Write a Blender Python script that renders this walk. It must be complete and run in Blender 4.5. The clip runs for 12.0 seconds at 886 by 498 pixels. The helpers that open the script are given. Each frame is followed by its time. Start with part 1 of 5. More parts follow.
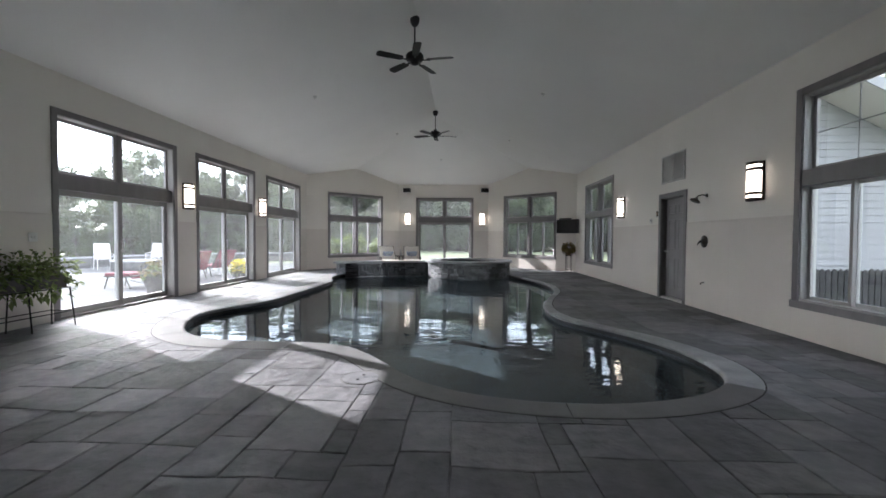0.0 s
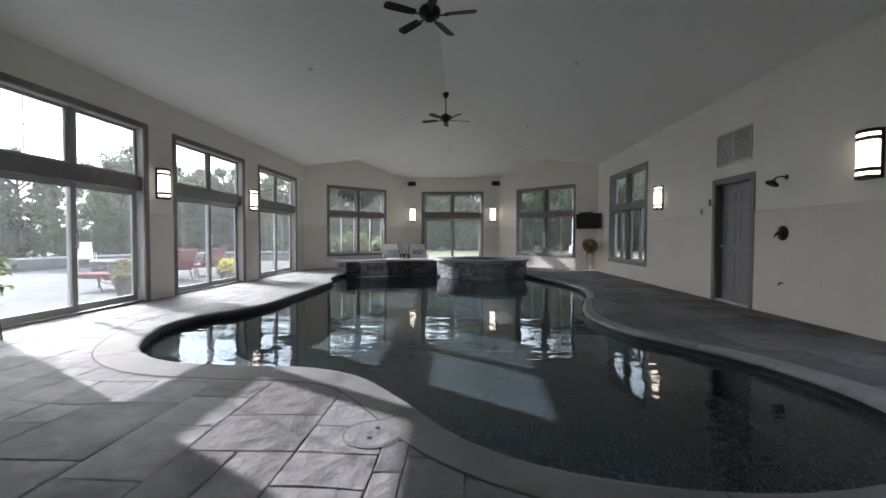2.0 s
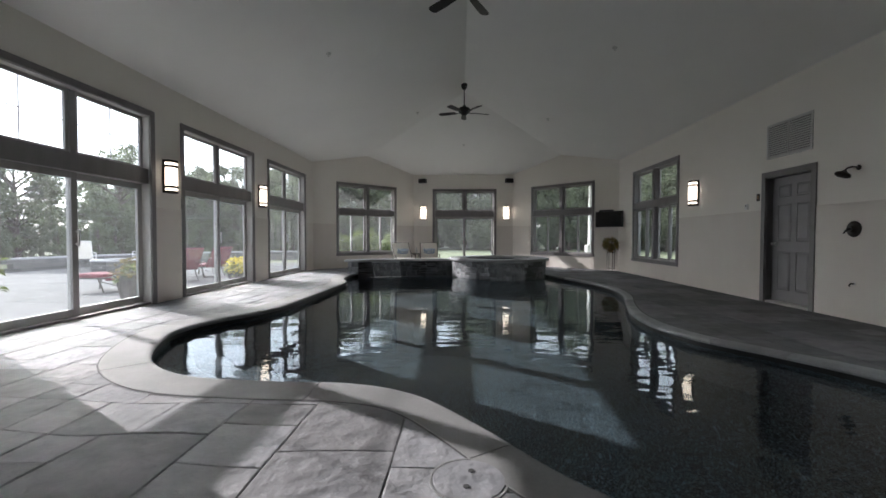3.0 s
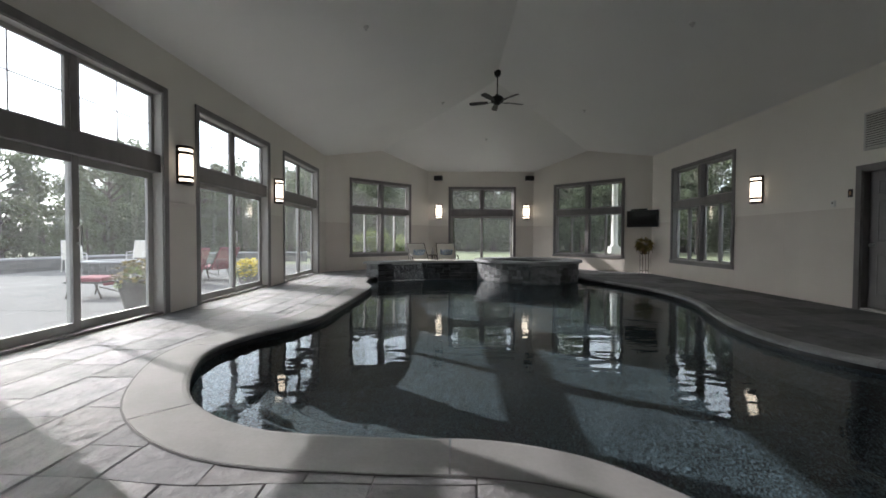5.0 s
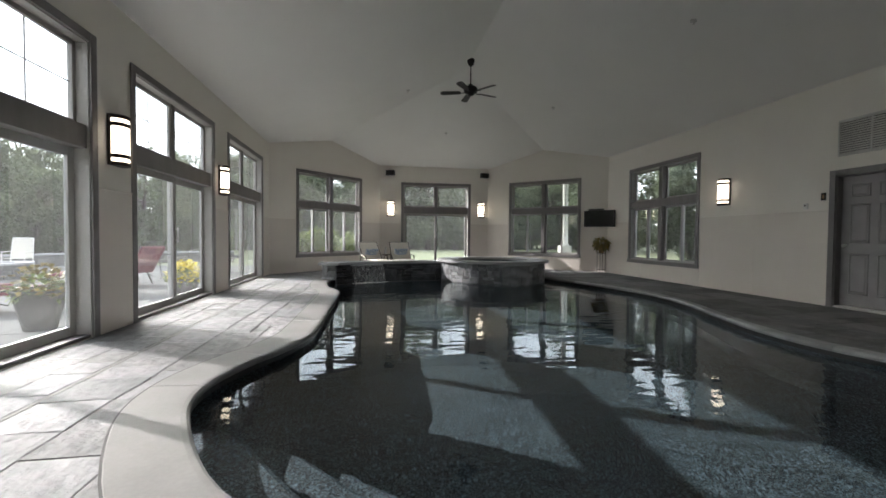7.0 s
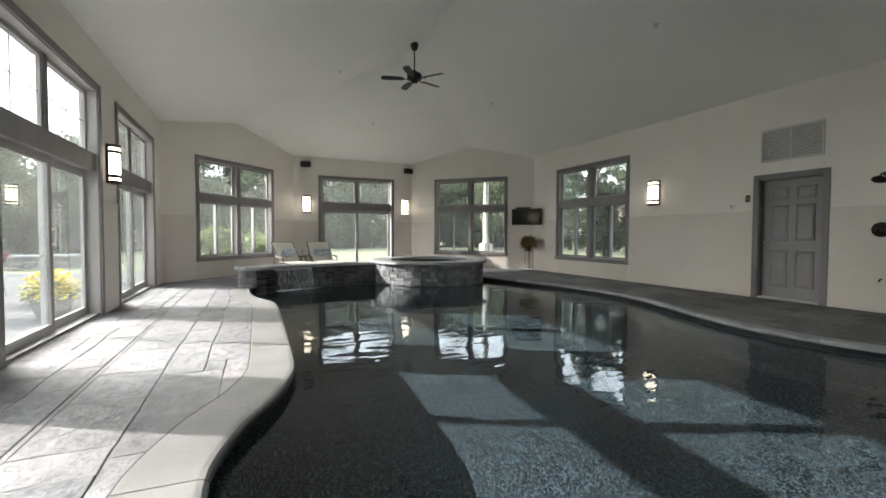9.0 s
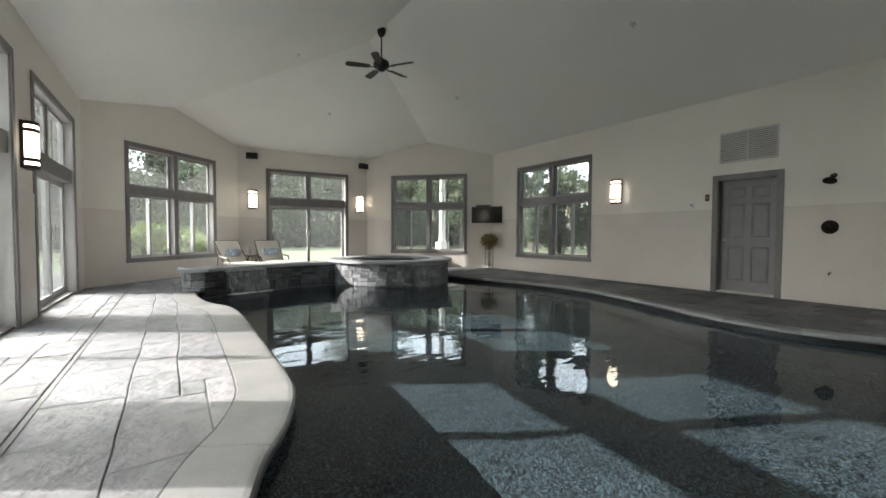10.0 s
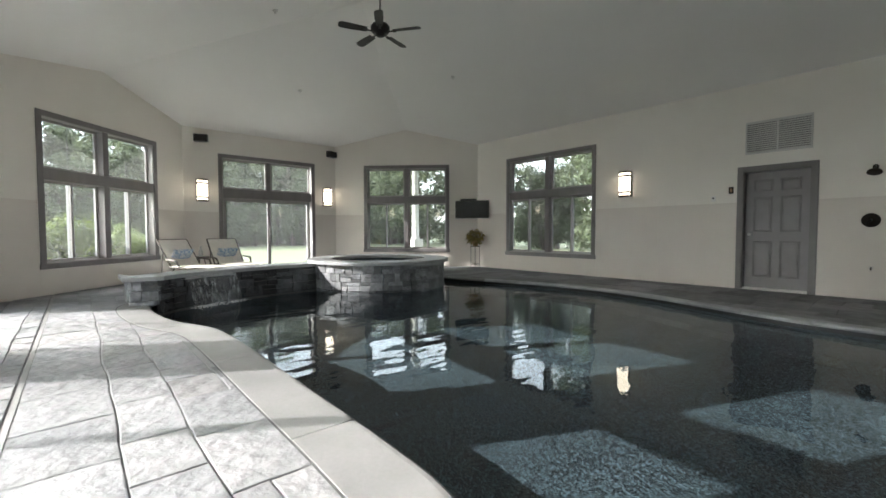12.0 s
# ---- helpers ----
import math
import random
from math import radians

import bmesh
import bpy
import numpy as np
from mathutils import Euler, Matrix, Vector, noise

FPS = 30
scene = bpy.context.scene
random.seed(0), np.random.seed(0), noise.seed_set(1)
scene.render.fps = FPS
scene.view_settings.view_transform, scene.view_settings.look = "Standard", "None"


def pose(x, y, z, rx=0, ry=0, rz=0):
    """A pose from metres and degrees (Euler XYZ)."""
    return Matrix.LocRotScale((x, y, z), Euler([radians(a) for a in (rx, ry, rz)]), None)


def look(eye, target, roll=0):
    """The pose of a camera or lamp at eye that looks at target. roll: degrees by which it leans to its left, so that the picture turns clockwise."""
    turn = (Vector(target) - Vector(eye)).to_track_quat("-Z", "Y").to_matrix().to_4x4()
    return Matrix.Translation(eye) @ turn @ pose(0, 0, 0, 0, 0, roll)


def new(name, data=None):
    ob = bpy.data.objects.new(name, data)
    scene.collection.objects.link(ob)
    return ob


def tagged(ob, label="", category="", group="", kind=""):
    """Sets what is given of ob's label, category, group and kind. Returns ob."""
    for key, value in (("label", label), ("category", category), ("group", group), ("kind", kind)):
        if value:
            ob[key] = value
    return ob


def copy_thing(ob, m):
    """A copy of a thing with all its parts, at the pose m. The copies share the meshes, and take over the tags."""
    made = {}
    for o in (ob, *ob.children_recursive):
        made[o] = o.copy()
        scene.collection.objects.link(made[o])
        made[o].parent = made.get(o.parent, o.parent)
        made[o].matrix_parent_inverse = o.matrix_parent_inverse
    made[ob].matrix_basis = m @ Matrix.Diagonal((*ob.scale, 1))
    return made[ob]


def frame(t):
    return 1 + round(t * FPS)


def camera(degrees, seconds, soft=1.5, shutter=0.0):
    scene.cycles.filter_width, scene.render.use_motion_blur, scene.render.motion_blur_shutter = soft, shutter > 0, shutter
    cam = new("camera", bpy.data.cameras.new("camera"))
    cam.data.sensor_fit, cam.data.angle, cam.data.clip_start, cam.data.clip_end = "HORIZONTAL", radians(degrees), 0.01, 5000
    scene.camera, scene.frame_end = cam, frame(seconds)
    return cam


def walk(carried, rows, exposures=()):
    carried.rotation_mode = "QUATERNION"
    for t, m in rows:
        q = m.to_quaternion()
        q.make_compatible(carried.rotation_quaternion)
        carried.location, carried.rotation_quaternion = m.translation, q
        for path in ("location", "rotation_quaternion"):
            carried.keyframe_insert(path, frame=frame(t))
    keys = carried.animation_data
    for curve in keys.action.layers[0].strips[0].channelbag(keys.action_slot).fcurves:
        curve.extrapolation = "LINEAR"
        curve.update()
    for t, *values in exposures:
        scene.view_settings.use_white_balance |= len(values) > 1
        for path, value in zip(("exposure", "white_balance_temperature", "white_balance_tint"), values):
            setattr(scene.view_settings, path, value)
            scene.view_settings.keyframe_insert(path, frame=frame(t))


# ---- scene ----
cam = camera(92.8, 12.0, soft=1.6)
PATH = [
    (0, (0.038, -0.016, 1.206), (-0.049, 1.981, 1.154), 0.3),
    (0.5, (-0.01, 0.301, 1.177), (-0.098, 2.299, 1.126), 0.2),
    (1, (-0.085, 0.603, 1.15), (-0.173, 2.6, 1.098), 0.2),
    (1.5, (-0.19, 0.924, 1.128), (-0.279, 2.921, 1.075), 0.1),
    (2, (-0.329, 1.235, 1.099), (-0.417, 3.233, 1.045), 0.1),
    (2.5, (-0.578, 1.494, 1.076), (-0.663, 3.492, 1.023), 0.1),
    (3, (-0.86, 1.748, 1.048), (-0.942, 3.745, 0.995), 0.1),
    (3.5, (-1.089, 2.014, 1.01), (-1.176, 4.011, 0.961), 0.1),
    (5.5, (-2.136, 2.805, 1.026), (-2.106, 4.805, 0.978), 0.4),
    (6, (-2.393, 3.029, 1.028), (-2.262, 5.024, 0.977), 0.4),
    (6.5, (-2.657, 3.235, 1.026), (-2.438, 5.222, 0.974), 0.4),
    (7, (-2.922, 3.442, 1.035), (-2.596, 5.414, 0.98), 0.5),
    (9, (-3.862, 4.479, 1.07), (-3.042, 6.302, 1.005), 0.2),
    (9.5, (-4.061, 4.769, 1.051), (-3.121, 6.533, 0.988), 0.2),
    (10, (-4.24, 5.093, 1.034), (-3.168, 6.78, 0.966), 0.2),
    (10.5, (-4.355, 5.447, 1.021), (-3.2, 7.078, 0.951), 0.1),
    (11, (-4.466, 5.772, 1.011), (-3.254, 7.361, 0.939), 0.1),
    (11.5, (-4.527, 6.217, 0.967), (-3.239, 7.746, 0.895), -0.0),
    (12, (-4.646, 6.787, 1.006), (-3.337, 8.297, 0.926), -0.1),
]
EXPOSURES = [(0, 3.3, 5850, 15), (1.5, 3.1, 5850, 15), (2.5, 2.85, 5950, 14), (3.5, 2.66, 6050, 14), (6, 2.56, 6200, 12), (7, 2.86, 6250, 12), (9.5, 3.38, 6300, 10), (12, 3.40, 6200, 9)]
walk(cam, [(t, look(eye, target, roll)) for t, eye, target, roll in PATH], EXPOSURES)

# ---- light ----
SUN_AZ, SUN_EL = radians(-31.3), radians(25.2)   # heading of the light over the floor, height of the sun
world = bpy.data.worlds.new("sky")
scene.world = world
world.use_nodes = True
wn = world.node_tree.nodes
sky = wn.new("ShaderNodeTexSky")
sky.sky_type = "NISHITA"
sky.sun_disc = False
sky.sun_elevation = SUN_EL
sky.sun_rotation = radians(301.3)
sky.air_density, sky.dust_density, sky.ozone_density = 1.0, 0.4, 1.0
wn["Background"].inputs["Strength"].default_value = 0.14
haze = wn.new("ShaderNodeHueSaturation")   # thin high cloud takes most of the blue
haze.inputs["Saturation"].default_value = 0.35
world.node_tree.links.new(sky.outputs[0], haze.inputs["Color"])
veil = wn.new("ShaderNodeMix")   # an even white veil of cloud over the whole sky
veil.data_type = "RGBA"
veil.inputs[0].default_value = 0.65
veil.inputs[7].default_value = (2.7, 2.74, 2.82, 1)
world.node_tree.links.new(haze.outputs[0], veil.inputs[6])
world.node_tree.links.new(veil.outputs[2], wn["Background"].inputs["Color"])
sun = new("sun", bpy.data.lights.new("sun", "SUN"))
sun.data.cycles.is_caustics_light = True   # the sun bends into the pool
sun.data.energy, sun.data.angle, sun.data.color = 1.08, radians(0.6), (1.0, 0.94, 0.86)
ray = Vector((math.cos(SUN_AZ) * math.cos(SUN_EL), math.sin(SUN_AZ) * math.cos(SUN_EL), -math.sin(SUN_EL)))
sun.matrix_world = look(Vector((-30, 20, 16)), Vector((-30, 20, 16)) + ray)

# ---- materials ----
def material(name, color, rough=0.6, metal=0.0, color2=None, scale=6.0, bump=0.0, bump_scale=40.0, spread=0.0, emit=None, spec=0.5,
             stretch=(1, 1, 1), fine=0.25, where="Object", thin=0.0, tint=0.0):
    """Two scales of variation (large blotches, fine grain), relief, and a shift from piece to piece (spread)."""
    m = bpy.data.materials.new(name)
    m.use_nodes = True
    nt = m.node_tree
    nd, lk = nt.nodes, nt.links
    b = nd["Principled BSDF"]
    b.inputs["Roughness"].default_value = rough
    b.inputs["Metallic"].default_value = metal
    b.inputs["Specular IOR Level"].default_value = spec
    c2 = color2 or tuple(c * 0.82 for c in color)
    tc = nd.new("ShaderNodeTexCoord")
    mp = nd.new("ShaderNodeMapping")
    mp.inputs["Scale"].default_value = stretch
    place = nd.new("ShaderNodeNewGeometry") if where == "World" else None
    lk.new(place.outputs["Position"] if place else tc.outputs[where], mp.inputs["Vector"])
    n1 = nd.new("ShaderNodeTexNoise")
    n1.inputs["Scale"].default_value = scale
    n1.inputs["Detail"].default_value = 5
    lk.new(mp.outputs[0], n1.inputs["Vector"])
    n2 = nd.new("ShaderNodeTexNoise")
    n2.inputs["Scale"].default_value = bump_scale
    n2.inputs["Detail"].default_value = 6
    lk.new(mp.outputs[0], n2.inputs["Vector"])
    add = nd.new("ShaderNodeMix")
    add.inputs[0].default_value = fine
    lk.new(n1.outputs["Fac"], add.inputs[2])
    lk.new(n2.outputs["Fac"], add.inputs[3])
    rp = nd.new("ShaderNodeMapRange")
    rp.inputs[1].default_value, rp.inputs[2].default_value = 0.33, 0.67
    lk.new(add.outputs[0], rp.inputs[0])
    mx = nd.new("ShaderNodeMix")
    mx.data_type = "RGBA"
    mx.inputs[6].default_value = (*c2, 1)
    mx.inputs[7].default_value = (*color, 1)
    lk.new(rp.outputs[0], mx.inputs[0])
    out = mx.outputs[2]
    if spread:
        oi = nd.new("ShaderNodeObjectInfo")
        gi = nd.new("ShaderNodeNewGeometry")
        sm = nd.new("ShaderNodeMath")
        lk.new(oi.outputs["Random"], sm.inputs[0])
        lk.new(gi.outputs["Random Per Island"], sm.inputs[1])
        fr = nd.new("ShaderNodeMath")
        fr.operation = "FRACT"
        lk.new(sm.outputs[0], fr.inputs[0])
        mr = nd.new("ShaderNodeMapRange")
        mr.inputs[3].default_value, mr.inputs[4].default_value = 1 - spread, 1 + spread
        lk.new(fr.outputs[0], mr.inputs[0])
        hs = nd.new("ShaderNodeHueSaturation")
        lk.new(mr.outputs[0], hs.inputs["Value"])
        lk.new(out, hs.inputs["Color"])
        out = hs.outputs[0]
        if tint:
            warm = nd.new("ShaderNodeMix")
            warm.data_type = "RGBA"
            warm.inputs[6].default_value = (1 - tint, 1.0, 1 + tint * 1.4, 1)
            warm.inputs[7].default_value = (1 + tint, 1.0, 1 - tint, 1)
            ml = nd.new("ShaderNodeMath")
            ml.operation = "MULTIPLY"
            ml.inputs[1].default_value = 7.31
            lk.new(fr.outputs[0], ml.inputs[0])
            f2 = nd.new("ShaderNodeMath")
            f2.operation = "FRACT"
            lk.new(ml.outputs[0], f2.inputs[0])
            lk.new(f2.outputs[0], warm.inputs[0])
            tm = nd.new("ShaderNodeMix")
            tm.data_type, tm.blend_type = "RGBA", "MULTIPLY"
            tm.inputs[0].default_value = 1.0
            lk.new(out, tm.inputs[6])
            lk.new(warm.outputs[2], tm.inputs[7])
            out = tm.outputs[2]
    lk.new(out, b.inputs["Base Color"])
    if bump:
        bp = nd.new("ShaderNodeBump")
        bp.inputs["Strength"].default_value = 1.0
        bp.inputs["Distance"].default_value = bump
        lk.new(add.outputs[0], bp.inputs["Height"])
        lk.new(bp.outputs[0], b.inputs["Normal"])
    if thin:
        tr = nd.new("ShaderNodeBsdfTranslucent")
        lk.new(out, tr.inputs["Color"])
        ms = nd.new("ShaderNodeMixShader")
        ms.inputs[0].default_value = thin
        lk.new(b.outputs[0], ms.inputs[1])
        lk.new(tr.outputs[0], ms.inputs[2])
        lk.new(ms.outputs[0], nd["Material Output"].inputs["Surface"])
    if emit:
        b.inputs["Emission Color"].default_value = (*emit[0], 1)
        b.inputs["Emission Strength"].default_value = emit[1]
    return m


def glass_material(name, tint=(0.96, 0.98, 0.97), rough=0.0, ior=1.45):
    m = bpy.data.materials.new(name)
    m.use_nodes = True
    nd, lk = m.node_tree.nodes, m.node_tree.links
    nd.remove(nd["Principled BSDF"])
    g = nd.new("ShaderNodeBsdfGlass")
    g.inputs["Color"].default_value = (*tint, 1)
    g.inputs["Roughness"].default_value = rough
    g.inputs["IOR"].default_value = ior
    lk.new(g.outputs[0], nd["Material Output"].inputs["Surface"])
    return m


def hazed_glass(name, film):
    """Clear glass with a faint translucent film that stands in for bright haze over the view."""
    m = glass_material(name)
    nd, lk = m.node_tree.nodes, m.node_tree.links
    t = nd.new("ShaderNodeBsdfTranslucent")
    t.inputs["Color"].default_value = (0.95, 0.96, 0.96, 1)
    mx = nd.new("ShaderNodeMixShader")
    mx.inputs[0].default_value = film
    lk.new(nd["Glass BSDF"].outputs[0], mx.inputs[1])
    lk.new(t.outputs[0], mx.inputs[2])
    lk.new(mx.outputs[0], nd["Material Output"].inputs["Surface"])
    return m


def falling_water():
    """Clear film with white streaks running down."""
    m = bpy.data.materials.new("falling_water")
    m.use_nodes = True
    nd, lk = m.node_tree.nodes, m.node_tree.links
    nd.remove(nd["Principled BSDF"])
    tc = nd.new("ShaderNodeTexCoord")
    mp = nd.new("ShaderNodeMapping")
    mp.inputs["Scale"].default_value = (16, 16, 0.9)
    lk.new(tc.outputs["Object"], mp.inputs["Vector"])
    n = nd.new("ShaderNodeTexNoise")
    n.inputs["Scale"].default_value = 2.0
    n.inputs["Detail"].default_value = 5
    lk.new(mp.outputs[0], n.inputs["Vector"])
    r = nd.new("ShaderNodeMapRange")
    r.inputs[1].default_value, r.inputs[2].default_value, r.inputs[3].default_value, r.inputs[4].default_value = 0.42, 0.70, 0.05, 0.5
    lk.new(n.outputs["Fac"], r.inputs[0])
    clear = nd.new("ShaderNodeBsdfTransparent")
    white = nd.new("ShaderNodeBsdfPrincipled")
    white.inputs["Base Color"].default_value = (0.75, 0.78, 0.8, 1)
    white.inputs["Roughness"].default_value = 0.2
    mx = nd.new("ShaderNodeMixShader")
    lk.new(r.outputs[0], mx.inputs[0])
    lk.new(clear.outputs[0], mx.inputs[1])
    lk.new(white.outputs[0], mx.inputs[2])
    lk.new(mx.outputs[0], nd["Material Output"].inputs["Surface"])
    return m


def water_material():
    """Clear water; the swell is in the mesh, the finest ripples in the relief."""
    m = glass_material("pool_water", (0.93, 0.965, 0.975), 0.0, 1.333)
    nd, lk = m.node_tree.nodes, m.node_tree.links
    tc = nd.new("ShaderNodeTexCoord")
    mp = nd.new("ShaderNodeMapping")
    mp.inputs["Scale"].default_value = (1.0, 2.8, 1.0)
    lk.new(tc.outputs["Object"], mp.inputs["Vector"])
    n = nd.new("ShaderNodeTexNoise")
    n.inputs["Scale"].default_value = 3.0
    n.inputs["Detail"].default_value = 1
    n.inputs["Roughness"].default_value = 0.4
    lk.new(mp.outputs[0], n.inputs["Vector"])
    b = nd.new("ShaderNodeBump")
    b.inputs["Distance"].default_value = 0.0030
    b.inputs["Strength"].default_value = 1.0
    lk.new(n.outputs["Fac"], b.inputs["Height"])
    lk.new(b.outputs[0], nd["Glass BSDF"].inputs["Normal"])
    return m


def pebble_material():
    """Dark blue-grey pebble plaster."""
    m = material("pebble_plaster", (0.075, 0.10, 0.115), 0.55, color2=(0.022, 0.032, 0.040), scale=1.3, bump=0.004, bump_scale=60, where="Object")
    nd, lk = m.node_tree.nodes, m.node_tree.links
    b = nd["Principled BSDF"]
    v = nd.new("ShaderNodeTexVoronoi")
    v.inputs["Scale"].default_value = 105
    tc = nd["Texture Coordinate"]
    lk.new(tc.outputs["Object"], v.inputs["Vector"])
    ramp = nd.new("ShaderNodeValToRGB")
    ramp.color_ramp.elements[0].color = (0.009, 0.012, 0.015, 1)
    ramp.color_ramp.elements[1].color = (0.25, 0.35, 0.41, 1)
    e = ramp.color_ramp.elements.new(0.5)
    e.color = (0.011, 0.017, 0.021, 1)
    lk.new(v.outputs["Color"], ramp.inputs[0])
    lk.new(ramp.outputs[0], b.inputs["Base Color"])
    return m


M_WALL = material("wall_paint", (0.80, 0.765, 0.70), 0.75, color2=(0.77, 0.735, 0.67), scale=1.2, bump=0.0008, bump_scale=120)
M_PANEL = material("wainscot_panel", (0.70, 0.65, 0.59), 0.55, color2=(0.66, 0.61, 0.55), scale=1.5, bump=0.0006, bump_scale=90)
M_CEIL = material("ceiling_paint", (0.86, 0.85, 0.82), 0.8, color2=(0.83, 0.82, 0.79), scale=0.8, bump=0.0008, bump_scale=120)
M_TRIM = material("grey_trim", (0.21, 0.195, 0.195), 0.5, color2=(0.17, 0.158, 0.158), scale=5, bump=0.0006, bump_scale=80, stretch=(1, 1, 0.2))
M_SASH = material("grey_sash", (0.36, 0.34, 0.325), 0.42, color2=(0.31, 0.295, 0.28), scale=5, bump=0.0004, bump_scale=80)
M_SASH_LIGHT = material("pale_sash", (0.46, 0.45, 0.43), 0.45, color2=(0.41, 0.40, 0.385), scale=5)
M_DOOR = material("grey_door_paint", (0.26, 0.245, 0.25), 0.45, color2=(0.22, 0.208, 0.212), scale=4, bump=0.0004, bump_scale=60)
M_STONE = material("stamped_concrete", (0.255, 0.252, 0.257), 0.78, color2=(0.165, 0.166, 0.175), scale=2.6, bump=0.055, bump_scale=8, spread=0.22, spec=0.12, fine=0.5, where="World", tint=0.012)
M_JOINT = material("joint_mortar", (0.28, 0.28, 0.275), 0.85, color2=(0.15, 0.15, 0.155), scale=4, bump=0.003)
M_COPING = material("coping_concrete", (0.235, 0.232, 0.23), 0.78, color2=(0.18, 0.179, 0.178), spec=0.12, scale=2.4, bump=0.003, bump_scale=50)
M_NOSE = material("bullnose_stone", (0.36, 0.365, 0.375), 0.6, color2=(0.23, 0.235, 0.245), spec=0.3, scale=3, bump=0.004, bump_scale=40, spread=0.15)
M_TILE = material("waterline_tile", (0.016, 0.017, 0.02), 0.3, color2=(0.009, 0.010, 0.012), scale=7, bump=0.002, spread=0.2)
M_PEBBLE = pebble_material()
M_WATER = water_material()
# haze is mixed into the panes, hardly any in the second
M_GLASS = hazed_glass("window_glass", 0.019)
M_GLASS_CLEAR = hazed_glass("clear_window_glass", 0.003)
M_SLATE = material("dark_slate_stone", (0.30, 0.305, 0.315), 0.5, color2=(0.12, 0.125, 0.135), scale=6, bump=0.012, bump_scale=22, spread=0.45, fine=0.4, where="World")
M_SLATE_WET = material("wet_slate_stone", (0.10, 0.102, 0.108), 0.25, color2=(0.035, 0.037, 0.041), scale=6, bump=0.012, bump_scale=22, spread=0.45, fine=0.4, where="World")
M_CAP = material("bluestone_cap", (0.42, 0.425, 0.435), 0.5, color2=(0.33, 0.335, 0.345), scale=3, bump=0.004, bump_scale=40)
M_BLACK = material("black_metal", (0.018, 0.017, 0.016), 0.45, 0.4, color2=(0.012, 0.011, 0.011))
M_BRONZE = material("bronze_metal", (0.045, 0.036, 0.03), 0.45, 0.6, color2=(0.03, 0.024, 0.02))
M_PLASTIC = material("black_plastic", (0.02, 0.02, 0.022), 0.35, color2=(0.014, 0.014, 0.015))
M_SCREEN = material("dark_screen", (0.012, 0.012, 0.014), 0.12, color2=(0.01, 0.01, 0.012))
M_OPAL = material("opal_glass_lit", (0.9, 0.86, 0.78), 0.4, color2=(0.88, 0.84, 0.76), emit=((1.0, 0.83, 0.62), 0.65))
M_WHITE = material("white_plastic", (0.75, 0.74, 0.71), 0.4, color2=(0.7, 0.69, 0.66))
M_VENT = material("vent_enamel", (0.62, 0.61, 0.58), 0.5, color2=(0.55, 0.54, 0.52))
M_DARK = material("dark_gap", (0.05, 0.05, 0.05), 0.9)
M_SLING = material("cream_sling", (0.66, 0.63, 0.57), 0.8, color2=(0.58, 0.55, 0.49), scale=14, bump=0.002, bump_scale=160)
M_CUSH = material("blue_print_fabric", (0.62, 0.63, 0.62), 0.9, color2=(0.10, 0.20, 0.36), scale=16, bump=0.003, bump_scale=90, fine=0.1)
M_RED = material("red_cushion", (0.27, 0.085, 0.10), 0.9, color2=(0.21, 0.06, 0.075), scale=8, bump=0.003, bump_scale=90)
M_FRAME = material("brown_furniture_metal", (0.07, 0.055, 0.045), 0.5, 0.3, color2=(0.05, 0.04, 0.033))
M_POT = material("glazed_pot", (0.11, 0.10, 0.09), 0.55, color2=(0.07, 0.065, 0.06), scale=5, bump=0.003)
M_TERRA = material("terracotta", (0.40, 0.24, 0.13), 0.7, color2=(0.30, 0.18, 0.10), scale=6)
M_LEAF = material("leaf", (0.22, 0.27, 0.10), 0.55, color2=(0.12, 0.16, 0.055), scale=3, spread=0.4, thin=0.5)
M_LEAF_TREE = material("tree_leaf", (0.155, 0.18, 0.10), 0.7, color2=(0.09, 0.112, 0.06), scale=0.35, spread=0.45, thin=0.45)
M_LEAF_PINE = material("pine_needle", (0.125, 0.155, 0.105), 0.7, color2=(0.08, 0.105, 0.07), scale=0.5, spread=0.4, thin=0.35)
M_LEAF_HEDGE = material("hedge_leaf", (0.24, 0.31, 0.055), 0.6, color2=(0.10, 0.15, 0.04), scale=1.5, spread=0.4, thin=0.3)
M_LEAF_YELLOW = material("yellow_bloom", (0.80, 0.66, 0.04), 0.6, color2=(0.66, 0.55, 0.04), scale=3, spread=0.3)
M_LEAF_DRY = material("autumn_leaf", (0.30, 0.20, 0.05), 0.6, color2=(0.14, 0.14, 0.035), scale=9, spread=0.4)
M_BARK = material("bark", (0.11, 0.09, 0.075), 0.9, color2=(0.06, 0.05, 0.04), scale=6, bump=0.02, bump_scale=24, stretch=(1, 1, 0.3))
M_GRASS = material("lawn", (0.22, 0.235, 0.135), 0.85, color2=(0.165, 0.185, 0.10), scale=0.35, bump=0.03, bump_scale=9, fine=0.5)
M_PATIO = material("patio_concrete", (0.20, 0.196, 0.19), 0.85, spec=0.1, color2=(0.15, 0.148, 0.143), scale=0.9, bump=0.003, bump_scale=30)
M_BLOCK = material("retaining_block", (0.17, 0.165, 0.16), 0.85, color2=(0.10, 0.10, 0.098), scale=5, bump=0.01, bump_scale=25, spread=0.25)
M_SIDING = material("white_siding", (0.27, 0.268, 0.27), 0.5, color2=(0.23, 0.228, 0.23), scale=2)
M_ROOF = material("roof_shingle", (0.10, 0.10, 0.105), 0.85, color2=(0.06, 0.06, 0.065), scale=9, bump=0.01)
M_SOFFIT = material("white_soffit", (0.50, 0.47, 0.44), 0.6, color2=(0.45, 0.42, 0.39))
